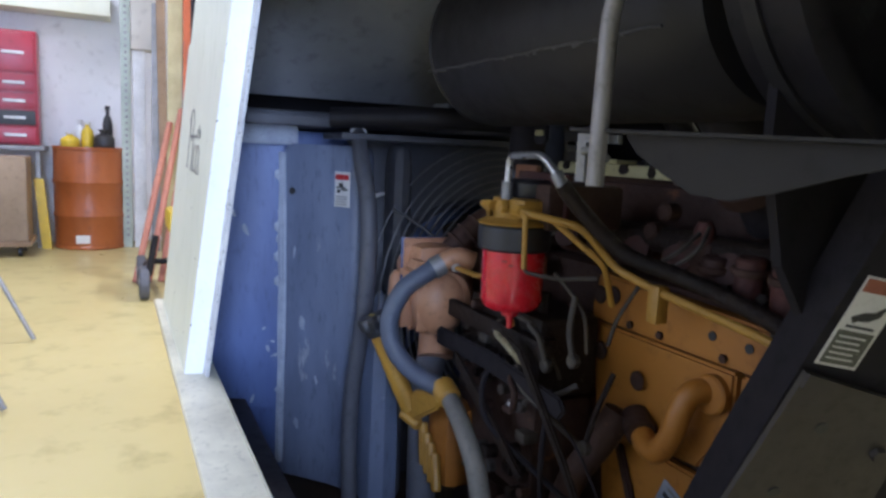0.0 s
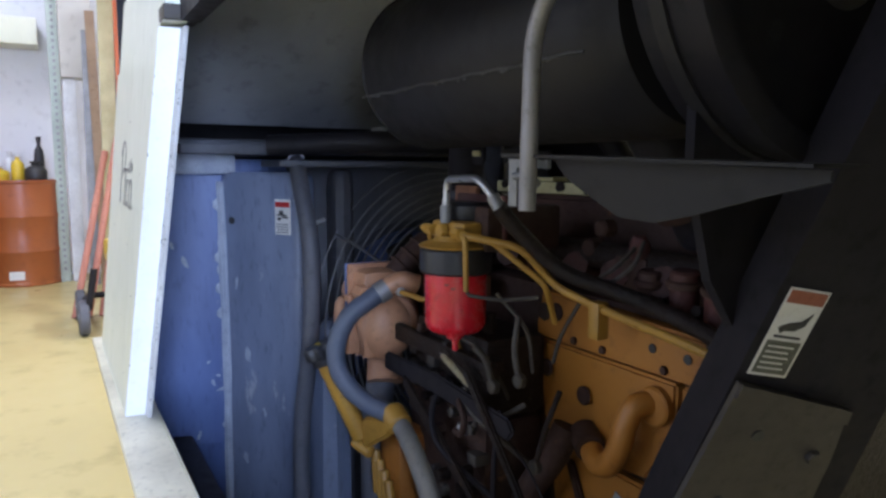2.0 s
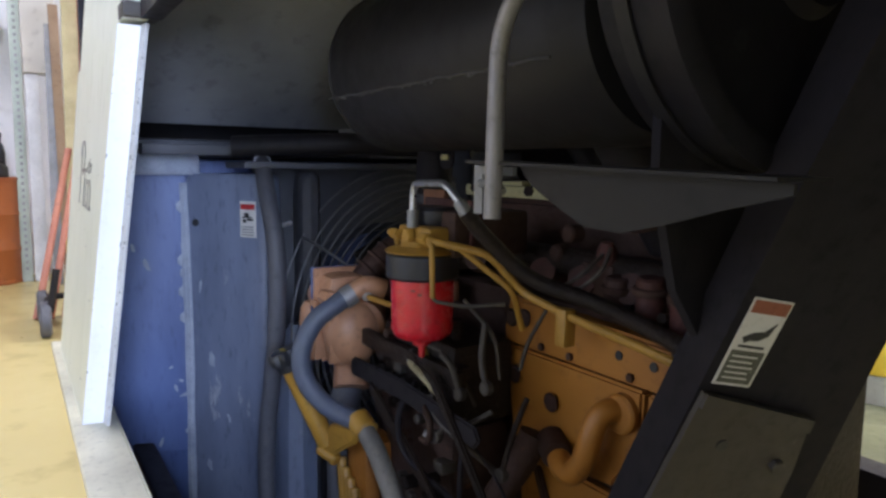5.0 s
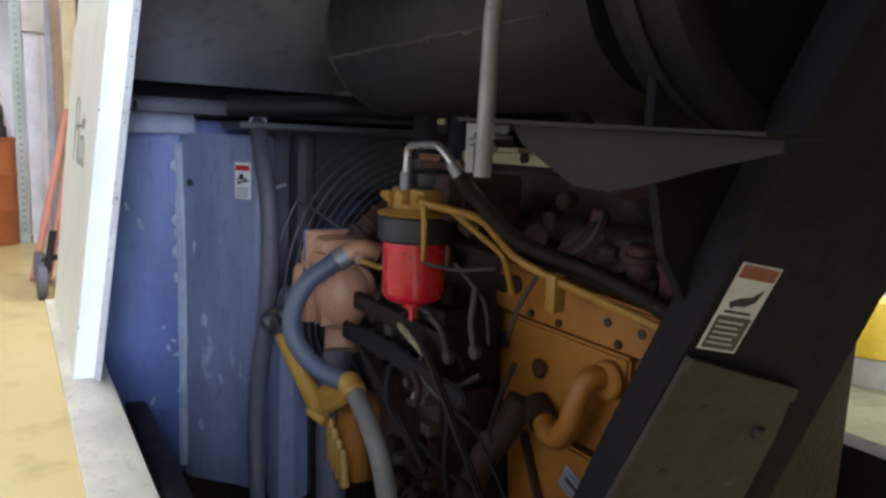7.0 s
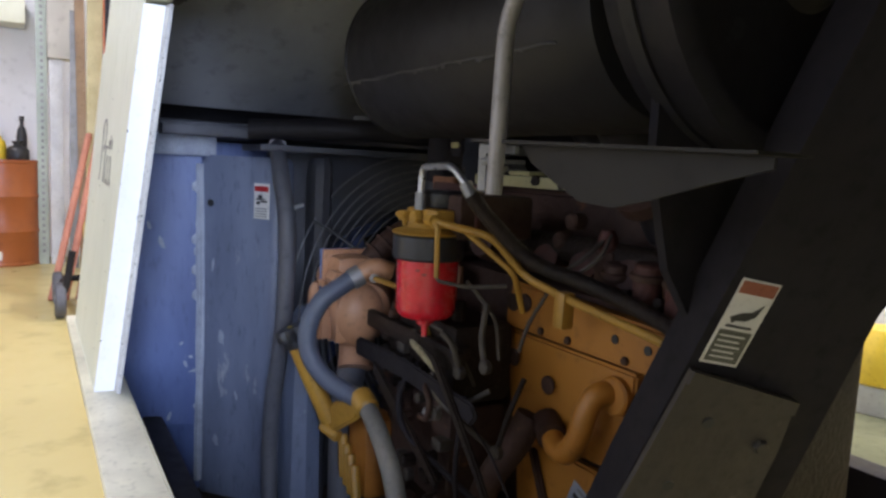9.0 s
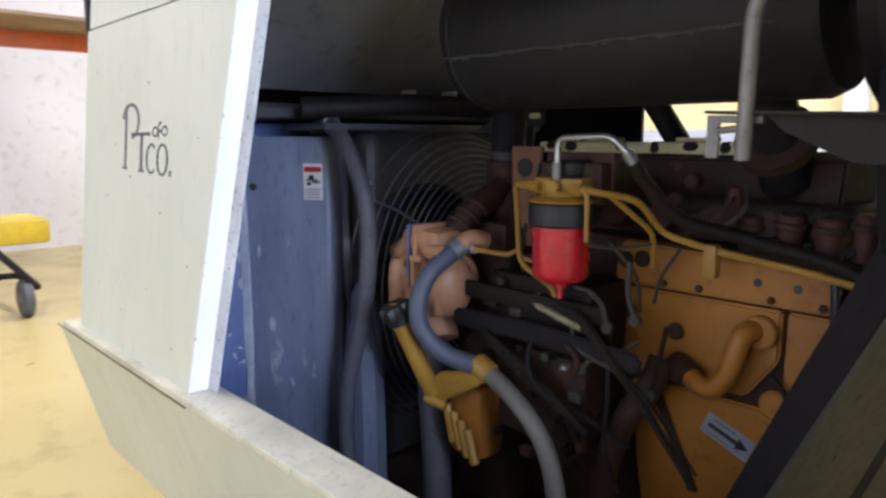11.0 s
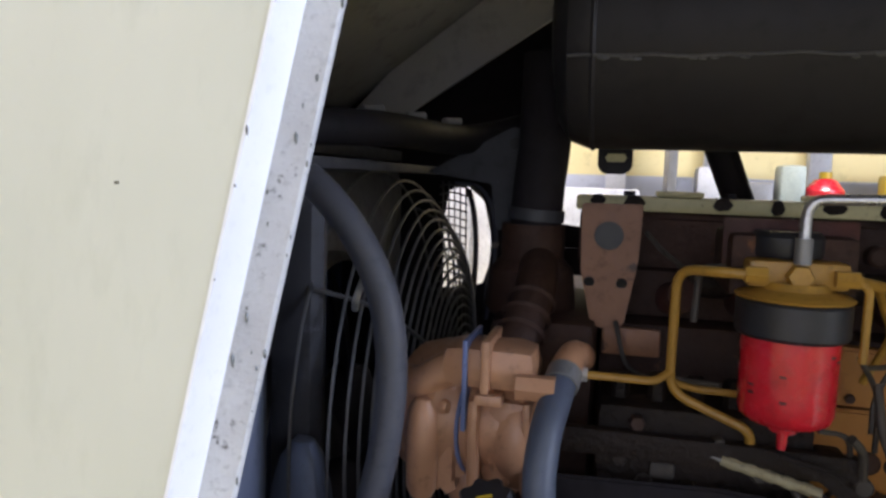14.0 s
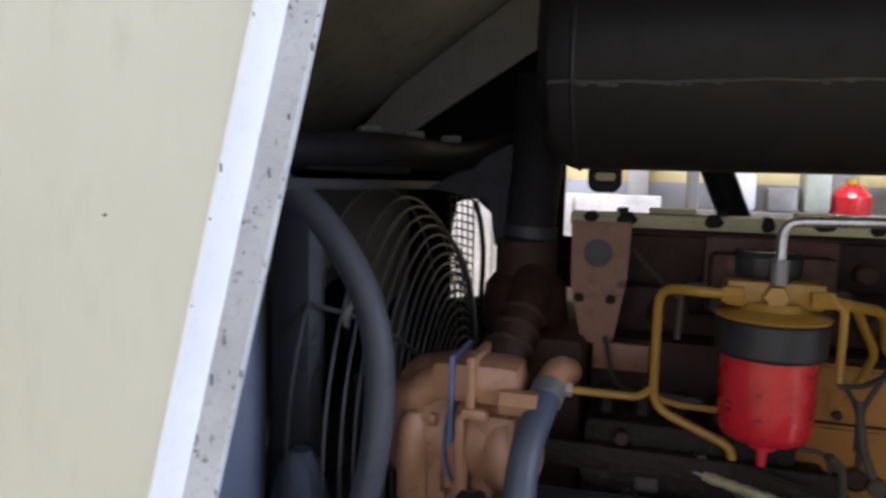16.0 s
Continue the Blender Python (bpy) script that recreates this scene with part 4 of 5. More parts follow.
part("housing", lathe([(0, 0.09), (0.068, 0.09), (0.070, 0.098), (0.060, 0.108), (0.056, 0.135), (0.048, 0.15), (0, 0.15)], P1, 32), "tan", pump)
bm = B((0.10, 0.375, 0.972), (0.205, 0.45, 1.022), 0.021, None)
part("outlet_boss", bm, "tan", pump)
part("boss_lip", B((0.147, 0.366, 0.968), (0.157, 0.455, 1.030), 0.004), "tan", pump)
part("gasket_edge", B((0.1275, 0.370, 0.93), (0.1325, 0.456, 1.028), 0.001), "bluetape", pump, "blue gasket edge")
part("lug", rod((0.185, 0.372, 0.985), (0.225, 0.372, 0.985), 0.014, 6), "tan", pump)
part("flange_rib", prism([(0.065, 0.965), (0.125, 0.965), (0.13, 1.0), (0.115, 1.015), (0.075, 0.985)], "y", 0.395, 0.44, 0.005), "tan", pump)
part("elbow", sweep([(0.17, 0.45, 1.0), (0.178, 0.475, 1.032), (0.184, 0.51, 1.06), (0.182, 0.57, 1.09)], 0.025, 18), "rust", pump)
for k in range(3):
    part("bellows_ring", lathe([(0.0265, -0.004), (0.030, 0), (0.0265, 0.004)], along(Vector((0.175, 0.463, 1.02)).lerp(Vector((0.182, 0.50, 1.052)), k / 2), Vector((0.186, 0.54, 1.085))), 20), "rust", pump)
for a in (20, 95, 160, 230, 300):
    q = P1 @ Vector((0.075 * math.cos(radians(a)), 0.075 * math.sin(radians(a)), 0.07))
    part("bolt", hexbolt(q, (P1.to_3x3() @ Vector((0, 0, 1))), 0.008, 0.008), "tan", pump)
part("lower_nose", sweep([(0.10, 0.46, 0.87), (0.13, 0.45, 0.84), (0.15, 0.44, 0.80)], 0.034, 16), "tan", pump)
part("vane_lobe", B((0.066, 0.392, 0.885), (0.122, 0.45, 0.975), 0.02), "tan", pump)
part("rib_post", B((0.135, 0.370, 0.86), (0.146, 0.43, 0.965), 0.005), "tan", pump)
part("edge_rib", B((0.192, 0.376, 0.865), (0.201, 0.43, 0.965), 0.004), "tan", pump)
part("inlet_arm", sweep([(0.125, 0.405, 0.998), (0.10, 0.402, 0.985), (0.075, 0.405, 0.968), (0.045, 0.42, 0.965)], 0.02, 14), "tan", pump, "curved cast inlet arm")
part("pillar", lathe([(0, 0), (0.012, 0.002), (0.017, 0.012), (0.019, 0.07), (0.017, 0.10), (0.010, 0.112), (0, 0.115)], pose(0.083, 0.385, 0.845), 20), "tan", pump, "rounded cast pillar")
part("boss_tab", B((0.142, 0.362, 0.962), (0.172, 0.385, 0.974), 0.004), "tan", pump)
part("lower_block", B((0.15, 0.382, 0.885), (0.205, 0.44, 0.965), 0.02), "tan", pump)
bm = bmesh.new()
bmesh.ops.create_uvsphere(bm, u_segments=28, v_segments=16, radius=1.0, matrix=pose(0.185, 0.425, 0.915) @ Matrix.Diagonal((0.042, 0.052, 0.062, 1)))
part("rear_bulge", bm, "tan", pump)
pump.location.x += 0.009
elb = thing("hose_elbow", (0.24, 0.42, 1.0), "tan painted elbow with a hose clamp", "pipe fitting")
part("elbow", sweep([(0.255, 0.46, 1.0), (0.248, 0.435, 1.007), (0.243, 0.415, 1.002), (0.239, 0.400, 0.991)], 0.0165, 16), "tan", elb)
part("clamp", rod((0.241, 0.407, 0.995), (0.238, 0.390, 0.985), 0.0188, 20), "dull", elb, "grey metal hose clamp")
part("pipe_nut", lathe([(0, 0), (0.008, 0), (0.008, 0.012), (0, 0.012)], along((0.252, 0.424, 0.99), (0.30, 0.424, 0.99)), 6), "chrome", elb, "bright pipe nut")
byp = thing("bypass_hose", (0.25, 0.39, 0.85), "blue-grey rubber bypass hose with a yellow sleeve clamp", "hose")
part("hose", sweep([(0.240, 0.405, 0.994), (0.236, 0.378, 0.978), (0.229, 0.340, 0.948), (0.227, 0.318, 0.90), (0.236, 0.322, 0.852), (0.266, 0.348, 0.813), (0.318, 0.385, 0.793)], 0.0165, 16), "bluehose", byp)
part("sleeve", sweep([(0.315, 0.385, 0.794), (0.36, 0.384, 0.776), (0.41, 0.38, 0.750), (0.455, 0.376, 0.715), (0.487, 0.372, 0.66), (0.50, 0.37, 0.58), (0.50, 0.37, 0.42)], 0.0155, 14), "greyhose", byp, "grey fabric sleeve")
part("collar", rod((0.306, 0.384, 0.799), (0.340, 0.3855, 0.784), 0.0205, 24, bevel=0.003), "yellow", byp, "yellow painted collar")
fill = thing("oil_filler", (0.2, 0.36, 0.7), "yellow oil filler tube with a black knurled cap", "oil filler")
CA, CB = Vector((0.178, 0.305, 0.888)), Vector((0.205, 0.372, 0.722))
ax = (CA - CB).normalized()
part("tube", rod(CB, CA - ax * 0.025, 0.0165, 24, r2=0.0175), "yellow", fill)
bm = bmesh.new()
pr = along(CA - ax * 0.03, CA)
lathe([(0, 0), (0.023, 0), (0.024, 0.004), (0.024, 0.012), (0, 0.012)], pr, 24, bm)
part("cap_skirt", bm, "ring", fill, "black filler cap skirt")
bm = bmesh.new()
lobes = [(0.027 + 0.003 * math.cos(8 * 2 * math.pi * k / 64)) for k in range(64)]
rows = [[bm.verts.new(pr @ Vector((r * s * math.cos(2 * math.pi * k / 64), r * s * math.sin(2 * math.pi * k / 64), h))) for k, r in enumerate(lobes)] for h, s in ((0.0125, 0.95), (0.016, 1), (0.032, 1), (0.036, 0.9))]
for a, b in zip(rows, rows[1:]):
    for k in range(64):
        bm.faces.new((a[k], a[(k + 1) % 64], b[(k + 1) % 64], b[k]))
bm.faces.new(rows[0][::-1])
bm.faces.new(rows[-1])
part("cap", bm, "ring", fill, "black knurled filler cap")
part("cap_mark", box(bmesh.new(), (-0.008, -0.002, 0.0365), (0.008, 0.002, 0.0372), 0, pr @ Matrix.Rotation(0.6, 4, "Z")), "plasticyellow", fill, "worn yellow mark", smooth=False)
part("web", prism([(0.19, 0.73), (0.215, 0.70), (0.325, 0.765), (0.335, 0.79), (0.30, 0.785), (0.225, 0.765)], "y", 0.368, 0.380, 0.004), "yellow", fill)
part("foot", rod((0.195, 0.362, 0.712), (0.235, 0.378, 0.700), 0.011, 14, bevel=0.003), "yellow", fill)
part("ear", rod((0.175, 0.36, 0.762), (0.20, 0.36, 0.757), 0.008, 12, bevel=0.002), "yellow", fill)
bkt = thing("filler_casting", (0.26, 0.42, 0.66), "orange-yellow cast bracket with finger ribs", "bracket")
part("casting", B((0.215, 0.40, 0.60), (0.30, 0.47, 0.745), 0.02), "orange", bkt)
for k in range(4):
    part("rib", rod((0.222 + 0.018 * k, 0.392, 0.70 - 0.012 * k), (0.25 + 0.018 * k, 0.385, 0.63 - 0.008 * k), 0.009, 12, bevel=0.003), "yellow", bkt)

# ---- fuel filter and lines ----
FX, FY = 0.459, 0.416
filt = thing("fuel_filter", (FX, FY, 0.935), "red spin-on fuel filter with a black band and yellow head", "fuel filter")
T = Matrix.Translation((FX, FY, 0))
part("can", lathe([(0, 0.966), (0.036, 0.966), (0.0415, 0.970), (0.0448, 0.978), (0.0458, 1.052), (0, 1.052)], T, 48), "red", filt)
part("drain", lathe([(0, 0.935), (0.0045, 0.935), (0.0055, 0.952), (0.013, 0.954), (0.015, 0.966), (0, 0.966)], T, 20), "red", filt, "red drain valve")
part("band", lathe([(0, 1.0525), (0.050, 1.0525), (0.0528, 1.056), (0.0528, 1.086), (0.0505, 1.089), (0, 1.089)], T, 48), "ring", filt, "black collar band")
bm = lathe([(0, 1.0895), (0.053, 1.0895), (0.055, 1.092), (0.050, 1.095), (0.034, 1.099), (0.030, 1.106), (0, 1.106)], T, 40)
part("head_base", bm, "yellow", filt, "yellow painted filter head")
bm = B((FX - 0.046, FY - 0.016, 1.1), (FX + 0.046, FY + 0.035, 1.127), 0.006)
part("head_body", bm, "yellow", filt)
part("banjo_bolt", lathe([(0, 0), (0.0125, 0), (0.0125, 0.008), (0.011, 0.010), (0, 0.010)], along((FX - 0.001, FY - 0.019, 1.113), (FX - 0.001, FY - 0.1, 1.113)), 6), "yellow", filt, "yellow hexagon bolt")
for s in (-1, 1):
    part("union", rod((FX + s * 0.03, FY - 0.021, 1.113), (FX + s * 0.05, FY - 0.021, 1.113), 0.0085, 6), "yellow", filt)
part("primer_knob", lathe([(0, 1.128), (0.033, 1.128), (0.035, 1.132), (0.035, 1.148), (0.030, 1.154), (0, 1.154)], Matrix.Translation((FX - 0.004, FY + 0.028, 0)), 32), "ring", filt, "black priming knob")
for k in range(6):
    a = radians(-150 + 120 * random.random())
    z = 0.984 + 0.056 * random.random()
    bmx = box(bmesh.new(), (-0.003, -0.0006, -0.001), (0.003, 0.0002, 0.001), 0, T @ Matrix.Translation((0.0457 * math.cos(a), 0.0457 * math.sin(a), z)) @ Matrix.Rotation(a + math.pi / 2, 4, "Z"))
    part("print_bar", bmx, "decalblack", filt, smooth=False)
ret = thing("return_tube", (0.46, 0.397, 1.14), "bright zinc return tube above the filter", "tube")
part("tube", pipe([(0.460, 0.398, 1.136), (0.461, 0.399, 1.187), (0.562, 0.388, 1.190), (0.586, 0.397, 1.164)], 0.0052, 0.016, 12), "steel", ret)
part("sleeve", rod((0.460, 0.398, 1.125), (0.460, 0.398, 1.15), 0.0082, 14), "dull", ret)
part("end_fitting", rod((0.583, 0.3955, 1.168), (0.592, 0.401, 1.152), 0.0085, 12), "dull", ret)
ln1 = thing("supply_line", (0.36, 0.38, 1.0), "yellow painted fuel line looping beside the filter", "fuel line")
part("loop", pipe([(FX - 0.045, FY - 0.021, 1.113), (0.385, 0.400, 1.113), (0.350, 0.432, 1.110), (0.350, 0.444, 0.975), (0.41, 0.438, 0.952), (0.432, 0.434, 0.944), (0.436, 0.440, 0.91)], 0.0052, 0.022, 10), "yellow", ln1)
part("branch", pipe([(0.26, 0.424, 0.99), (0.335, 0.430, 0.988), (0.350, 0.440, 0.998)], 0.0045, 0.015, 10), "yellow", ln1)
part("inner_line", pipe([(0.41, 0.45, 1.113), (0.375, 0.46, 1.11), (0.372, 0.46, 1.05)], 0.004, 0.012, 8), "dust", ln1)
part("lower_line", pipe([(0.352, 0.446, 0.985), (0.375, 0.452, 0.978), (0.42, 0.455, 0.976)], 0.004, 0.012, 8), "yellow", ln1)
ln2 = thing("delivery_line", (0.6, 0.5, 1.0), "yellow painted fuel line along the engine block", "fuel line")
part("line", pipe([(FX + 0.045, FY - 0.021, 1.113), (0.515, 0.40, 1.110), (0.569, 0.453, 1.097), (0.588, 0.498, 1.043), (0.66, 0.509, 1.026), (0.80, 0.515, 1.008), (0.87, 0.52, 0.995)], 0.0055, 0.02, 10), "yellow", ln2)
part("drop", pipe([(0.505, 0.395, 1.112), (0.519, 0.395, 1.106), (0.519, 0.397, 1.034)], 0.004, 0.012, 10), "yellow", ln2)
part("drop_tail", pipe([(0.519, 0.397, 1.035), (0.522, 0.40, 1.029), (0.55, 0.43, 1.024), (0.585, 0.47, 1.03)], 0.0028, 0.01, 8), "dust", ln2, "thin dusty brown line")
part("second_line", pipe([(0.535, 0.425, 1.105), (0.575, 0.49, 1.045), (0.56, 0.52, 0.985)], 0.0045, 0.015, 8), "yellow", ln2)
part("strap", B((0.650, 0.500, 0.985), (0.670, 0.52, 1.034), 0.004), "yellow", ln2, "yellow pipe strap")
lead = thing("wire_loom", (0.7, 0.55, 1.05), "black corrugated wiring loom along the cylinder head", "cable")
part("loom", sweep([(0.590, 0.400, 1.155), (0.598, 0.43, 1.12), (0.625, 0.48, 1.07), (0.70, 0.525, 1.045), (0.82, 0.53, 1.02), (0.90, 0.52, 0.99)], 0.0105, 12), "grease", lead)
part("drop_hose", pipe([(0.815, 0.535, 1.02), (0.822, 0.53, 0.98), (0.825, 0.53, 0.89), (0.80, 0.53, 0.875)], 0.006, 0.02), "ring", lead)

# ---- engine ----
eng = thing("diesel_engine", (0.55, 0.75, 0.4), "orange-yellow diesel engine with rusty head", "engine")
part("block", B((0.27, 0.585, 0.46), (0.80, 0.84, 1.02), 0.012), "rust", eng, "rust-stained cast block")
part("side_cover", prism([(0.468, 0.965), (0.48, 1.018), (0.80, 1.004), (0.815, 0.985), (0.81, 0.945), (0.70, 0.945), (0.47, 0.945)], "y", 0.558, 0.584, 0.004), "orange", eng, "orange-yellow upper side cover")
part("lower_cover", prism([(0.468, 0.94), (0.745, 0.94), (0.745, 0.865), (0.70, 0.80), (0.60, 0.79), (0.49, 0.80)], "y", 0.562, 0.584, 0.004), "orange", eng, "orange-yellow lower side cover")
part("rear_cover", prism([(0.752, 0.94), (0.812, 0.94), (0.805, 0.80), (0.752, 0.82)], "y", 0.562, 0.584, 0.004), "orange", eng)
for x, z in ((0.709, 0.978), (0.765, 0.977)):
    part("bolt_hole", rod((x, 0.5572, z), (x, 0.5562, z), 0.0062, 16), "decalblack", eng, "dark tapped hole")
for x, z in ((0.49, 0.985), (0.52, 0.99), (0.5, 0.90), (0.585, 0.88)):
    part("core_plug", rod((x, 0.5575, z), (x, 0.553, z), 0.014, 20, bevel=0.003), "rust", eng)
for x, z in ((0.78, 0.84), (0.795, 0.83), (0.62, 0.955), (0.56, 0.955), (0.73, 0.955), (0.80, 0.955)):
    part("cover_bolt", hexbolt((x, 0.5575, z), (0, -1, 0), 0.006, 0.005), "rust", eng)
part("u_pipe", sweep([(0.715, 0.57, 0.905), (0.704, 0.54, 0.905), (0.697, 0.528, 0.88), (0.689, 0.525, 0.845), (0.668, 0.525, 0.815), (0.64, 0.53, 0.812), (0.605, 0.55, 0.825)], 0.016, 16), "orange", eng, "orange-yellow bent coolant pipe")
part("u_pipe_flange", rod((0.717, 0.565, 0.905), (0.717, 0.55, 0.905), 0.026, 20, bevel=0.003), "orange", eng)
part("pipe_coupling", rod((0.625, 0.535, 0.819), (0.590, 0.553, 0.829), 0.021, 20), "rust", eng)
part("lower_casting", prism([(0.50, 0.775), (0.60, 0.785), (0.745, 0.785), (0.80, 0.795), (0.81, 0.46), (0.55, 0.46), (0.52, 0.62)], "y", 0.566, 0.584, 0.004), "orange", eng, "orange-brown flat lower casting")
part("casting_rib", prism([(0.545, 0.77), (0.56, 0.775), (0.635, 0.62), (0.62, 0.615)], "y", 0.556, 0.5655, 0.003), "rust", eng, "rusty casting rib")
part("casting_boss", rod((0.745, 0.5655, 0.80), (0.745, 0.552, 0.80), 0.022, 20, bevel=0.004), "orange", eng)
part("drain_pipe", sweep([(0.575, 0.535, 0.835), (0.565, 0.52, 0.79), (0.53, 0.50, 0.72), (0.505, 0.49, 0.62), (0.50, 0.49, 0.44)], 0.021, 14), "rust", eng, "rusty drain pipe")
part("pipe_loop", sweep([(0.74, 0.552, 0.845), (0.765, 0.545, 0.82), (0.765, 0.548, 0.77), (0.75, 0.56, 0.74)], 0.004, 8), "grease", eng, "thin dark pipe loop")
part("head", B((0.28, 0.62, 1.022), (0.80, 0.86, 1.085), 0.008), "rust", eng, "rusty cylinder head")
bm = prism([(0.645, 1.0855), (0.66, 1.155), (0.68, 1.165), (0.80, 1.165), (0.82, 1.15), (0.83, 1.0855)], "x", 0.235, 0.785, 0.006)
part("rocker_cover", bm, "rust", eng, "rusty rocker cover")
part("cover_cap_strip", B((0.23, 0.640, 1.160), (0.625, 0.70, 1.180), 0.004), "paleyellow", eng, "pale yellow worn top edge")
for x, w, lo in ((0.248, 0.022, 1.166), (0.292, 0.030, 1.163), (0.405, 0.026, 1.164), (0.475, 0.018, 1.161), (0.535, 0.030, 1.165), (0.60, 0.02, 1.162)):
    bm = prism([(x, lo + 0.006), (x + w * 0.3, lo), (x + w * 0.8, lo + 0.002), (x + w, lo + 0.009), (x + w * 0.7, 1.1815), (x + w * 0.2, 1.181)], "y", 0.6375, 0.668, 0.001)
    part("grime_patch", bm, "grease", eng, "black oily grime on the edge")
for x in (0.30, 0.43, 0.56, 0.69):
    part("cover_stud", hexbolt((x, 0.665, 1.1802), (0, 0, 1), 0.008, 0.007), "black", eng)
for x in (0.335, 0.52):
    part("cover_clamp", B((x, 0.643, 1.1805), (x + 0.06, 0.69, 1.188), 0.003), "paleyellow", eng)
for k in range(6):
    x = 0.36 + 0.085 * k
    part("manifold_port", sweep([(x, 0.625, 1.05), (x, 0.595, 1.052), (x + 0.01, 0.57, 1.062)], 0.021, 12), "pinkrust", eng, "flaking red manifold port")
part("manifold_log", sweep([(0.38, 0.60, 1.075), (0.5, 0.598, 1.078), (0.65, 0.598, 1.078), (0.82, 0.60, 1.075)], 0.02, 14), "grease", eng, "rusty manifold")
for x, h, r in ((0.687, 1.075, 0.016), (0.742, 1.082, 0.018), (0.795, 1.080, 0.018), (0.838, 1.088, 0.014)):
    port = part("port_stub", rod((x, 0.572, 1.022), (x + 0.004, 0.568, h), r, 16, bevel=0.003), "pinkrust", eng, "flaking red port stub")
    part("port_collar", rod((x + 0.002, 0.570, h - 0.022), (x + 0.0025, 0.5695, h - 0.012), r + 0.005, 16, bevel=0.002), "rust", port)
    part("port_nut", hexbolt((x + 0.03, 0.565, 1.035), (0.2, -1, 0.3), 0.008, 0.010), "grease", eng)
part("valve_cap", lathe([(0, 0), (0.014, 0), (0.015, 0.005), (0.013, 0.02), (0.008, 0.03), (0, 0.031)], along((0.655, 0.585, 1.085), (0.66, 0.57, 1.2)), 20), "pinkrust", eng, "flaking red valve cap")
part("valve_body", B((0.615, 0.575, 1.03), (0.675, 0.60, 1.086), 0.006), "rust", eng)
for x, z in ((0.56, 1.09), (0.585, 1.12), (0.60, 1.06)):
    part("head_boss", rod((x, 0.60, z), (x, 0.575, z), 0.013, 14, bevel=0.003), "rust", eng)
part("filter_mount", B((0.40, 0.43, 1.085), (0.52, 0.56, 1.15), 0.008), "rust", eng, "rusty filter mounting bracket")
part("mount_plate", B((0.395, 0.455, 1.10), (0.525, 0.462, 1.165), 0.003), "pinkrust", eng)
part("lift_bracket", prism([(0.243, 1.172), (0.316, 1.172), (0.313, 1.10), (0.300, 1.024), (0.29, 1.018), (0.27, 1.018), (0.259, 1.026), (0.245, 1.09)], "y", 0.541, 0.550, 0.002), "browntan", eng, "brown-tan painted lifting bracket with a round hole")
part("bracket_hole", lathe([(0, 0), (0.0175, 0), (0.0175, 0.0015), (0, 0.0015)], along((0.277, 0.5405, 1.133), (0.277, 0.4, 1.133)), 24), "decalblack", eng, "dark round hole")
for x in (0.256, 0.295):
    part("bracket_bolt", rod((x, 0.5405, 1.076), (x, 0.5385, 1.075), 0.0065, 14), "decalblack", eng)
part("lower_tab", B((0.275, 0.545, 0.985), (0.345, 0.555, 1.02), 0.004), "browntan", eng)
part("thermostat_housing", lathe([(0, 0), (0.055, 0), (0.06, 0.01), (0.055, 0.06), (0.042, 0.075), (0.042, 0.12), (0, 0.12)], Matrix.Translation((0.178, 0.60, 1.02)), 28), "rust", eng)
part("thermostat_neck", sweep([(0.180, 0.60, 1.13), (0.183, 0.60, 1.19), (0.188, 0.60, 1.25), (0.190, 0.60, 1.36)], 0.034, 20), "shadeblack", eng, "black rubber neck hose")
part("neck_clamp", rod((0.181, 0.60, 1.145), (0.182, 0.60, 1.16), 0.0365, 24), "shroud", eng, "dark metal clamp")
part("timing_case", B((0.14, 0.50, 0.46), (0.268, 0.95, 1.03), 0.015), "rust", eng, "rusty timing case")
part("bell_housing", B((0.786, 0.60, 0.45), (0.832, 0.92, 1.02), 0.01), "grease", eng, "greasy dark bell housing")
part("sump", B((0.30, 0.56, 0.40), (0.80, 0.95, 0.456), 0.01), "grease", eng)
inj = thing("injection_pump", (0.4, 0.47, 0.8), "greasy black injection pump below the filter", "injection pump")
part("body", B((0.275, 0.445, 0.83), (0.50, 0.555, 0.955), 0.015), "grease", inj)
part("rail", B((0.22, 0.425, 0.90), (0.54, 0.442, 0.93), 0.006), "grease", inj)
part("lower_body", B((0.27, 0.45, 0.66), (0.49, 0.56, 0.826), 0.02), "rust", inj, "rusty brown lower body")
for k in range(5):
    part("delivery_union", rod((0.30 + 0.04 * k, 0.475, 0.955), (0.30 + 0.04 * k, 0.475, 0.985), 0.010, 6), "grease", inj)
    part("rack_bolt", hexbolt((0.285 + 0.045 * k, 0.4445, 0.87), (0, -1, 0), 0.010, 0.012), "grease", inj)
part("linkage", pipe([(0.47, 0.44, 0.87), (0.475, 0.41, 0.865), (0.505, 0.405, 0.85), (0.50, 0.405, 0.82), (0.47, 0.41, 0.815)], 0.005, 0.015), "rust", inj, "bent rusty linkage rod")
for x, z in ((0.468, 0.868), (0.468, 0.816)):
    part("linkage_ball", lathe([(0, -0.011), (0.008, -0.008), (0.011, 0), (0.008, 0.008), (0, 0.011)], Matrix.Translation((x, 0.425, z)), 16), "dull", inj)
part("link_bar", prism([(0.44, 0.935), (0.50, 0.905), (0.62, 0.79), (0.70, 0.70), (0.71, 0.705), (0.63, 0.80), (0.51, 0.92)], "y", 0.405, 0.413, 0.003), "grease", inj, "greasy black throttle bar")
inj2 = thing("injector_cable", (0.44, 0.41, 0.92), "pale crimped cable end on the greasy pump", "cable")
bm = rod((0.405, 0.427, 0.912), (0.50, 0.419, 0.892), 0.0055, 10)
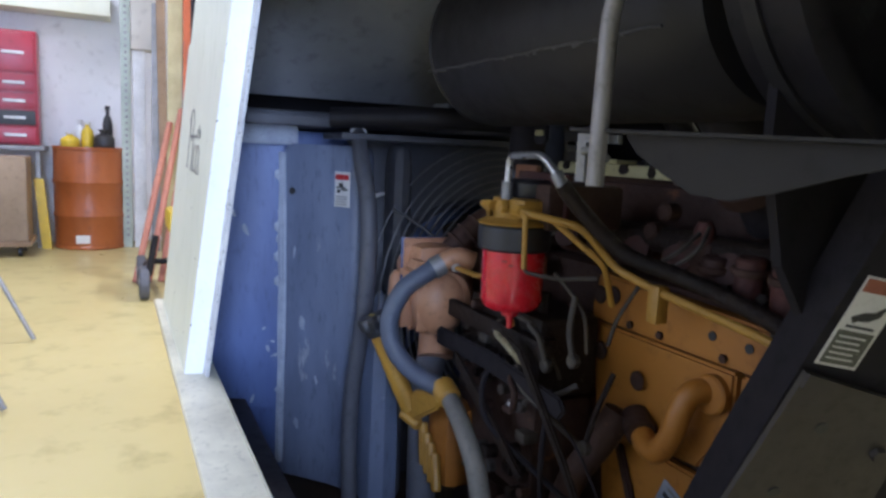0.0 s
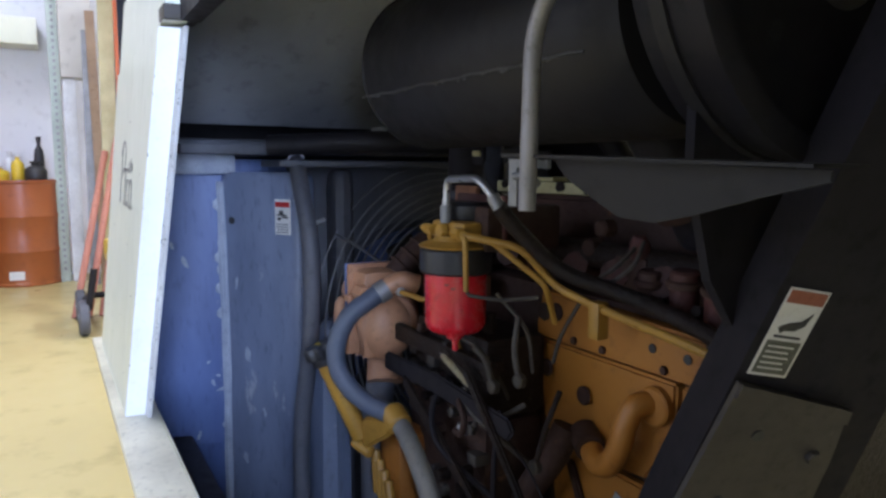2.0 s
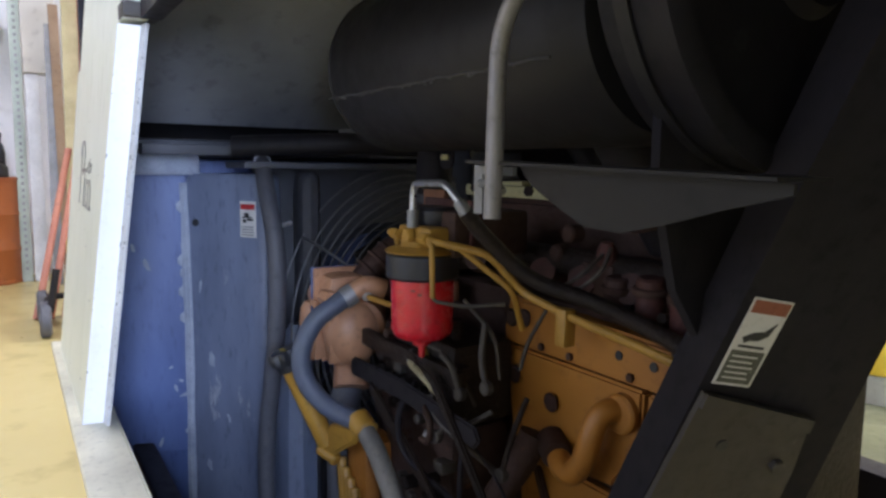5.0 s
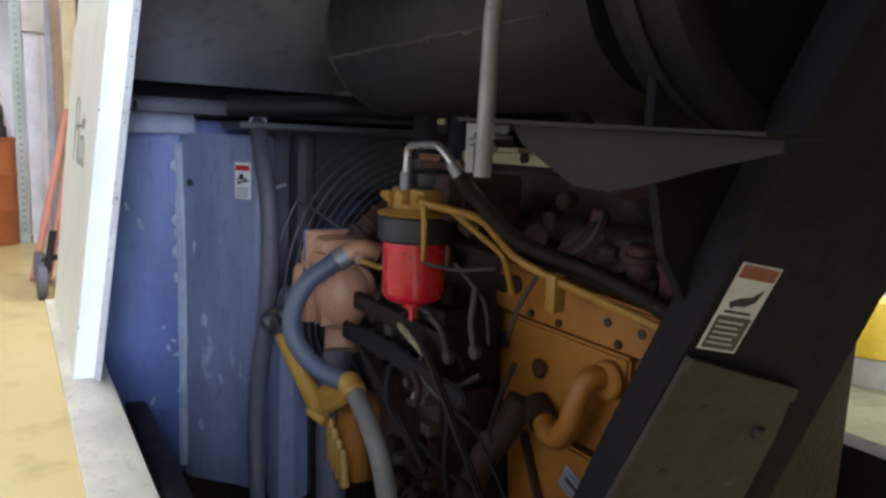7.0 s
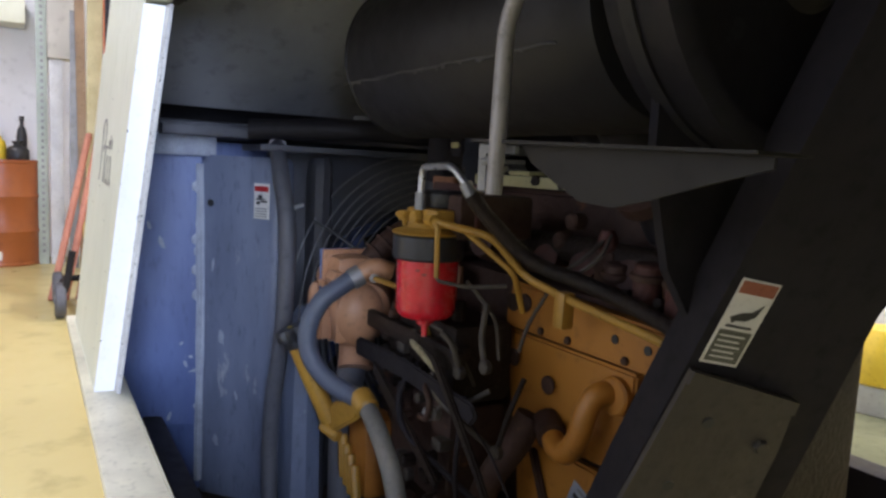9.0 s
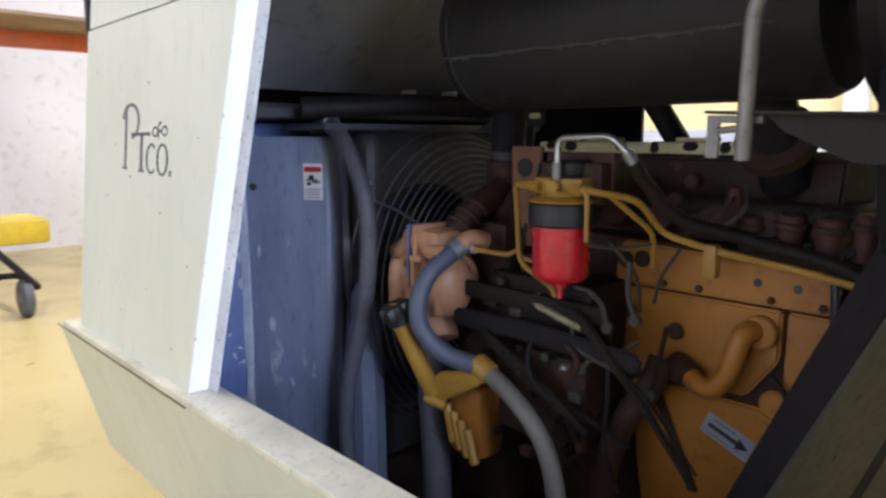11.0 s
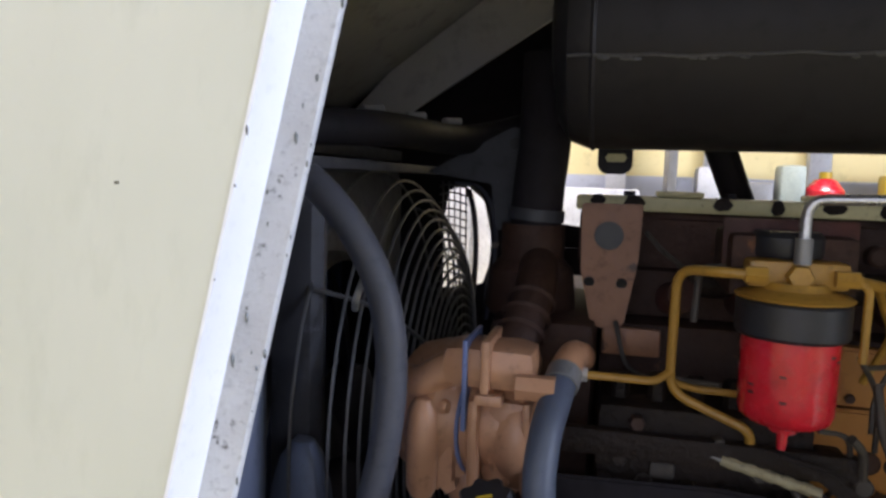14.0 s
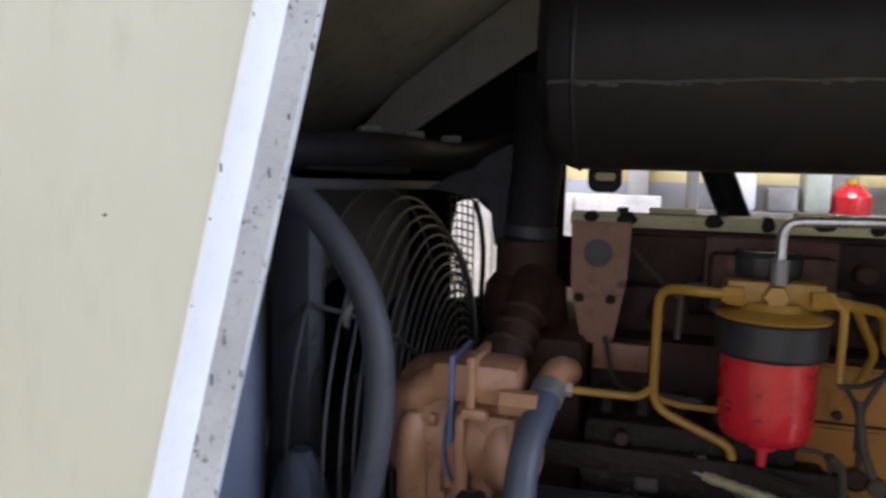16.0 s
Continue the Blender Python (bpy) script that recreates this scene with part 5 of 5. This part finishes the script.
for k in range(5):
    rod(Vector((0.412, 0.4264, 0.9105)).lerp(Vector((0.50, 0.419, 0.892)), k / 5), Vector((0.421, 0.4256, 0.9087)).lerp(Vector((0.509, 0.4182, 0.8902)), k / 5), 0.0064, 10, bm)
part("sleeve", bm, "sleeve", inj2)
part("wire", pipe([(0.37, 0.43, 0.921), (0.405, 0.427, 0.912)], 0.003), "dull", inj2)
part("tail", pipe([(0.50, 0.419, 0.892), (0.53, 0.42, 0.87), (0.60, 0.45, 0.80), (0.68, 0.46, 0.70)], 0.002, 0.03), "black", inj2)
for k in range(38):
    x, z = 0.27 + 0.26 * random.random(), 0.63 + 0.31 * random.random()
    y = 0.425 + 0.02 * random.random()
    if k % 3 == 0:
        bm = B((x - 0.012, y, z - 0.008), (x + 0.014, 0.46, z + 0.010), 0.004)
    elif k % 3 == 1:
        bm = rod((x, y - 0.006, z), (x, 0.46, z), 0.006 + 0.006 * random.random(), 8, bevel=0.002)
    else:
        bm = hexbolt((x, 0.444, z), (0.1, -1, 0.1), 0.009, 0.016)
    part("fitting", bm, random.choice(("grease", "grease", "rust", "dust")), inj)
pipes = thing("pump_pipes", (0.4, 0.42, 0.8), "tangle of dark greasy pipes and rods by the pump", "pipes")
for pts, rad_, mat in (
        ([(0.41, 0.435, 0.88), (0.40, 0.41, 0.83), (0.43, 0.405, 0.78), (0.52, 0.43, 0.74), (0.56, 0.47, 0.70)], 0.0045, "shadeblack"),
        ([(0.47, 0.43, 0.90), (0.50, 0.415, 0.86), (0.56, 0.42, 0.84), (0.585, 0.46, 0.80)], 0.004, "dust"),
        ([(0.53, 0.45, 0.86), (0.545, 0.43, 0.79), (0.535, 0.44, 0.70), (0.55, 0.46, 0.62)], 0.004, "shadeblack")):
    part("pipe", sweep(pts, rad_, 8), mat, pipes)
part("flat_bar", prism([(0.215, 0.878), (0.40, 0.885), (0.60, 0.875), (0.612, 0.86), (0.60, 0.845), (0.40, 0.852), (0.22, 0.845)], "y", 0.412, 0.420, 0.003), "shadeblack", pipes, "long flat greasy bar")
for pts, rad_, mat in (
        ([(0.52, 0.41, 0.955), (0.535, 0.42, 0.94), (0.54, 0.43, 0.90)], 0.0045, "dust"),
        ([(0.555, 0.46, 1.0), (0.56, 0.45, 0.95), (0.575, 0.45, 0.915)], 0.0045, "dust"),
        ([(0.575, 0.46, 0.88), (0.555, 0.44, 0.86), (0.52, 0.42, 0.85), (0.505, 0.415, 0.83)], 0.004, "dust"),
        ([(0.60, 0.50, 0.90), (0.605, 0.47, 0.85), (0.60, 0.46, 0.80)], 0.004, "grease")):
    part("control_rod", pipe(pts, rad_, 0.015), mat, pipes)
    part("rod_end", rod(Vector(pts[-1]) - Vector((0, 0.006, 0)), Vector(pts[-1]) + Vector((0, 0.006, 0)), 0.010, 12, bevel=0.002), "dust", pipes)
part("lever", prism([(0.30, 0.86), (0.42, 0.80), (0.53, 0.735), (0.525, 0.72), (0.40, 0.775), (0.30, 0.835)], "y", 0.408, 0.414, 0.003), "grease", pipes, "flat greasy lever arm")
lab = thing("arrow_label", (0.66, 0.56, 0.74), "white paper label with a black arrow on the casting", "label")
LM = pose(0.676, 0.5655, 0.727, 0, 22, 0) @ Matrix.Scale(0.85, 4)


def label_piece(name, outline, d, mat):
    bm = prism(outline, "y", -d - 0.0008, -d)
    bmesh.ops.transform(bm, matrix=LM, verts=bm.verts[:])
    part(name, bm, mat, lab, smooth=False)


label_piece("backing", [(-0.048, -0.022), (0.048, -0.022), (0.048, 0.022), (-0.048, 0.022)], 0.0004, "crust")
label_piece("arrow", [(-0.038, -0.004), (0.02, -0.004), (0.02, -0.012), (0.042, 0.0), (0.02, 0.012), (0.02, 0.004), (-0.038, 0.004)], 0.0016, "decalblack")
for h in (0.014, -0.015):
    label_piece("text_bar", [(-0.034, h - 0.002), (0.012, h - 0.002), (0.012, h + 0.002), (-0.034, h + 0.002)], 0.0016, "dull")
loose = thing("engine_wires", (0.6, 0.55, 1.1), "thin dusty wires hanging over the engine", "cable")
for pts in ([(0.66, 0.57, 1.10), (0.655, 0.54, 1.075), (0.62, 0.53, 1.05), (0.60, 0.54, 1.04)], [(0.68, 0.565, 1.11), (0.69, 0.54, 1.085), (0.665, 0.53, 1.06), (0.64, 0.535, 1.055)], [(0.49, 0.41, 0.96), (0.52, 0.42, 0.95), (0.53, 0.45, 0.90), (0.52, 0.47, 0.87)],
            [(0.53, 0.44, 1.03), (0.56, 0.47, 0.98), (0.565, 0.48, 0.92)], [(0.60, 0.53, 1.02), (0.575, 0.52, 0.97), (0.57, 0.51, 0.93)], [(0.37, 0.44, 1.10), (0.34, 0.5, 1.12), (0.32, 0.53, 1.14)], [(0.29, 0.53, 1.03), (0.31, 0.5, 0.98), (0.36, 0.46, 0.985), (0.40, 0.43, 0.99)]):
    part("wire", sweep(pts, 0.003, 6), "dust", loose)

# ---- muffler ----
muf = thing("muffler", (0.5, 0.49, 1.36), "long sooty black exhaust muffler under the hood", "muffler")
A = along((0.205, 0.49, 1.365), (0.72, 0.49, 1.365))
part("shell", lathe([(0, 0.0), (0.05, 0.002), (0.10, 0.010), (0.122, 0.024), (0.130, 0.045), (0.130, 0.60), (0.12, 0.62), (0, 0.625)], A, 56), "muffler", muf)
bm = bmesh.new()
line = []
for k in range(61):
    z = 1.318 + 0.0006 * math.sin(k * 0.9) + 0.0006 * math.sin(k * 0.37)
    line.append((0.23 + 0.0092 * k, 0.49 - math.sqrt(0.1302**2 - (z - 1.365) ** 2), z))
sweep(line, 0.0017, 6, bm, straight=True)
for k in range(26):
    q = line[random.randrange(3, 58)]
    bmesh.ops.create_icosphere(bm, subdivisions=1, radius=0.0012 + 0.0022 * random.random(), matrix=Matrix.Translation((q[0] + 0.008 * random.random(), q[1], q[2] - 0.004 * random.random())) @ Matrix.Diagonal((2.2, 0.5, 0.8, 1)))
part("weld_seam", bm, "seam", muf, "uneven pale weld seam")
part("end_seam", lathe([(0.1302, 0.046), (0.1325, 0.049), (0.1302, 0.052)], A, 56), "muffler", muf)
part("hanger_tab", prism([(0.258, 1.25), (0.30, 1.25), (0.30, 1.216), (0.292, 1.208), (0.266, 1.208), (0.258, 1.216)], "y", 0.565, 0.571, 0.002), "black", muf)
part("tab_slot", prism([(0.27, 1.233), (0.29, 1.233), (0.293, 1.228), (0.29, 1.223), (0.27, 1.223), (0.267, 1.228)], "y", 0.5615, 0.5645), "paleyellow", muf, smooth=False)
part("outlet", sweep([(0.70, 0.55, 1.26), (0.70, 0.60, 1.20), (0.70, 0.66, 1.12)], 0.038, 20), "black", muf, "black exhaust downpipe")
part("outlet_flange", rod((0.70, 0.60, 1.19), (0.70, 0.617, 1.178), 0.058, 24), "rust", muf)
sup = thing("muffler_bracket", (0.17, 0.68, 1.22), "dark grey gusset plate with bolt holes", "bracket")
part("plate", prism([(0.0, 1.205), (0.13, 1.275), (0.15, 1.27), (0.165, 1.20), (0.15, 1.13), (0.11, 1.12), (0.10, 1.19)], "y", 0.70, 0.708, 0.002), "shroud", sup)
part("hole", rod((0.135, 0.6995, 1.25), (0.135, 0.6985, 1.25), 0.009, 14), "decalblack", sup)
part("stay", rod((0.46, 0.78, 1.17), (0.40, 0.72, 1.30), 0.022, 14), "black", sup, "black diagonal stay")
rail = thing("upper_rail", (-0.1, 0.6, 1.25), "black steel cross rail above the fan", "rail")
part("rail", B((-0.20, 0.14, 1.228), (-0.16, 1.08, 1.250), 0.003), "shroud", rail)
part("cross_hose", sweep([(-0.1, 0.30, 1.245), (0.0, 0.5, 1.255), (0.06, 0.7, 1.255), (0.16, 0.80, 1.29), (0.24, 0.85, 1.34)], 0.022, 14), "black", rail, "black rubber duct")
for k in range(3):
    part("duct_clip", rod((-0.03 + 0.03 * k, 0.50 + 0.09 * k, 1.279), (-0.012 + 0.03 * k, 0.525 + 0.09 * k, 1.281), 0.006, 8), "chrome", rail)
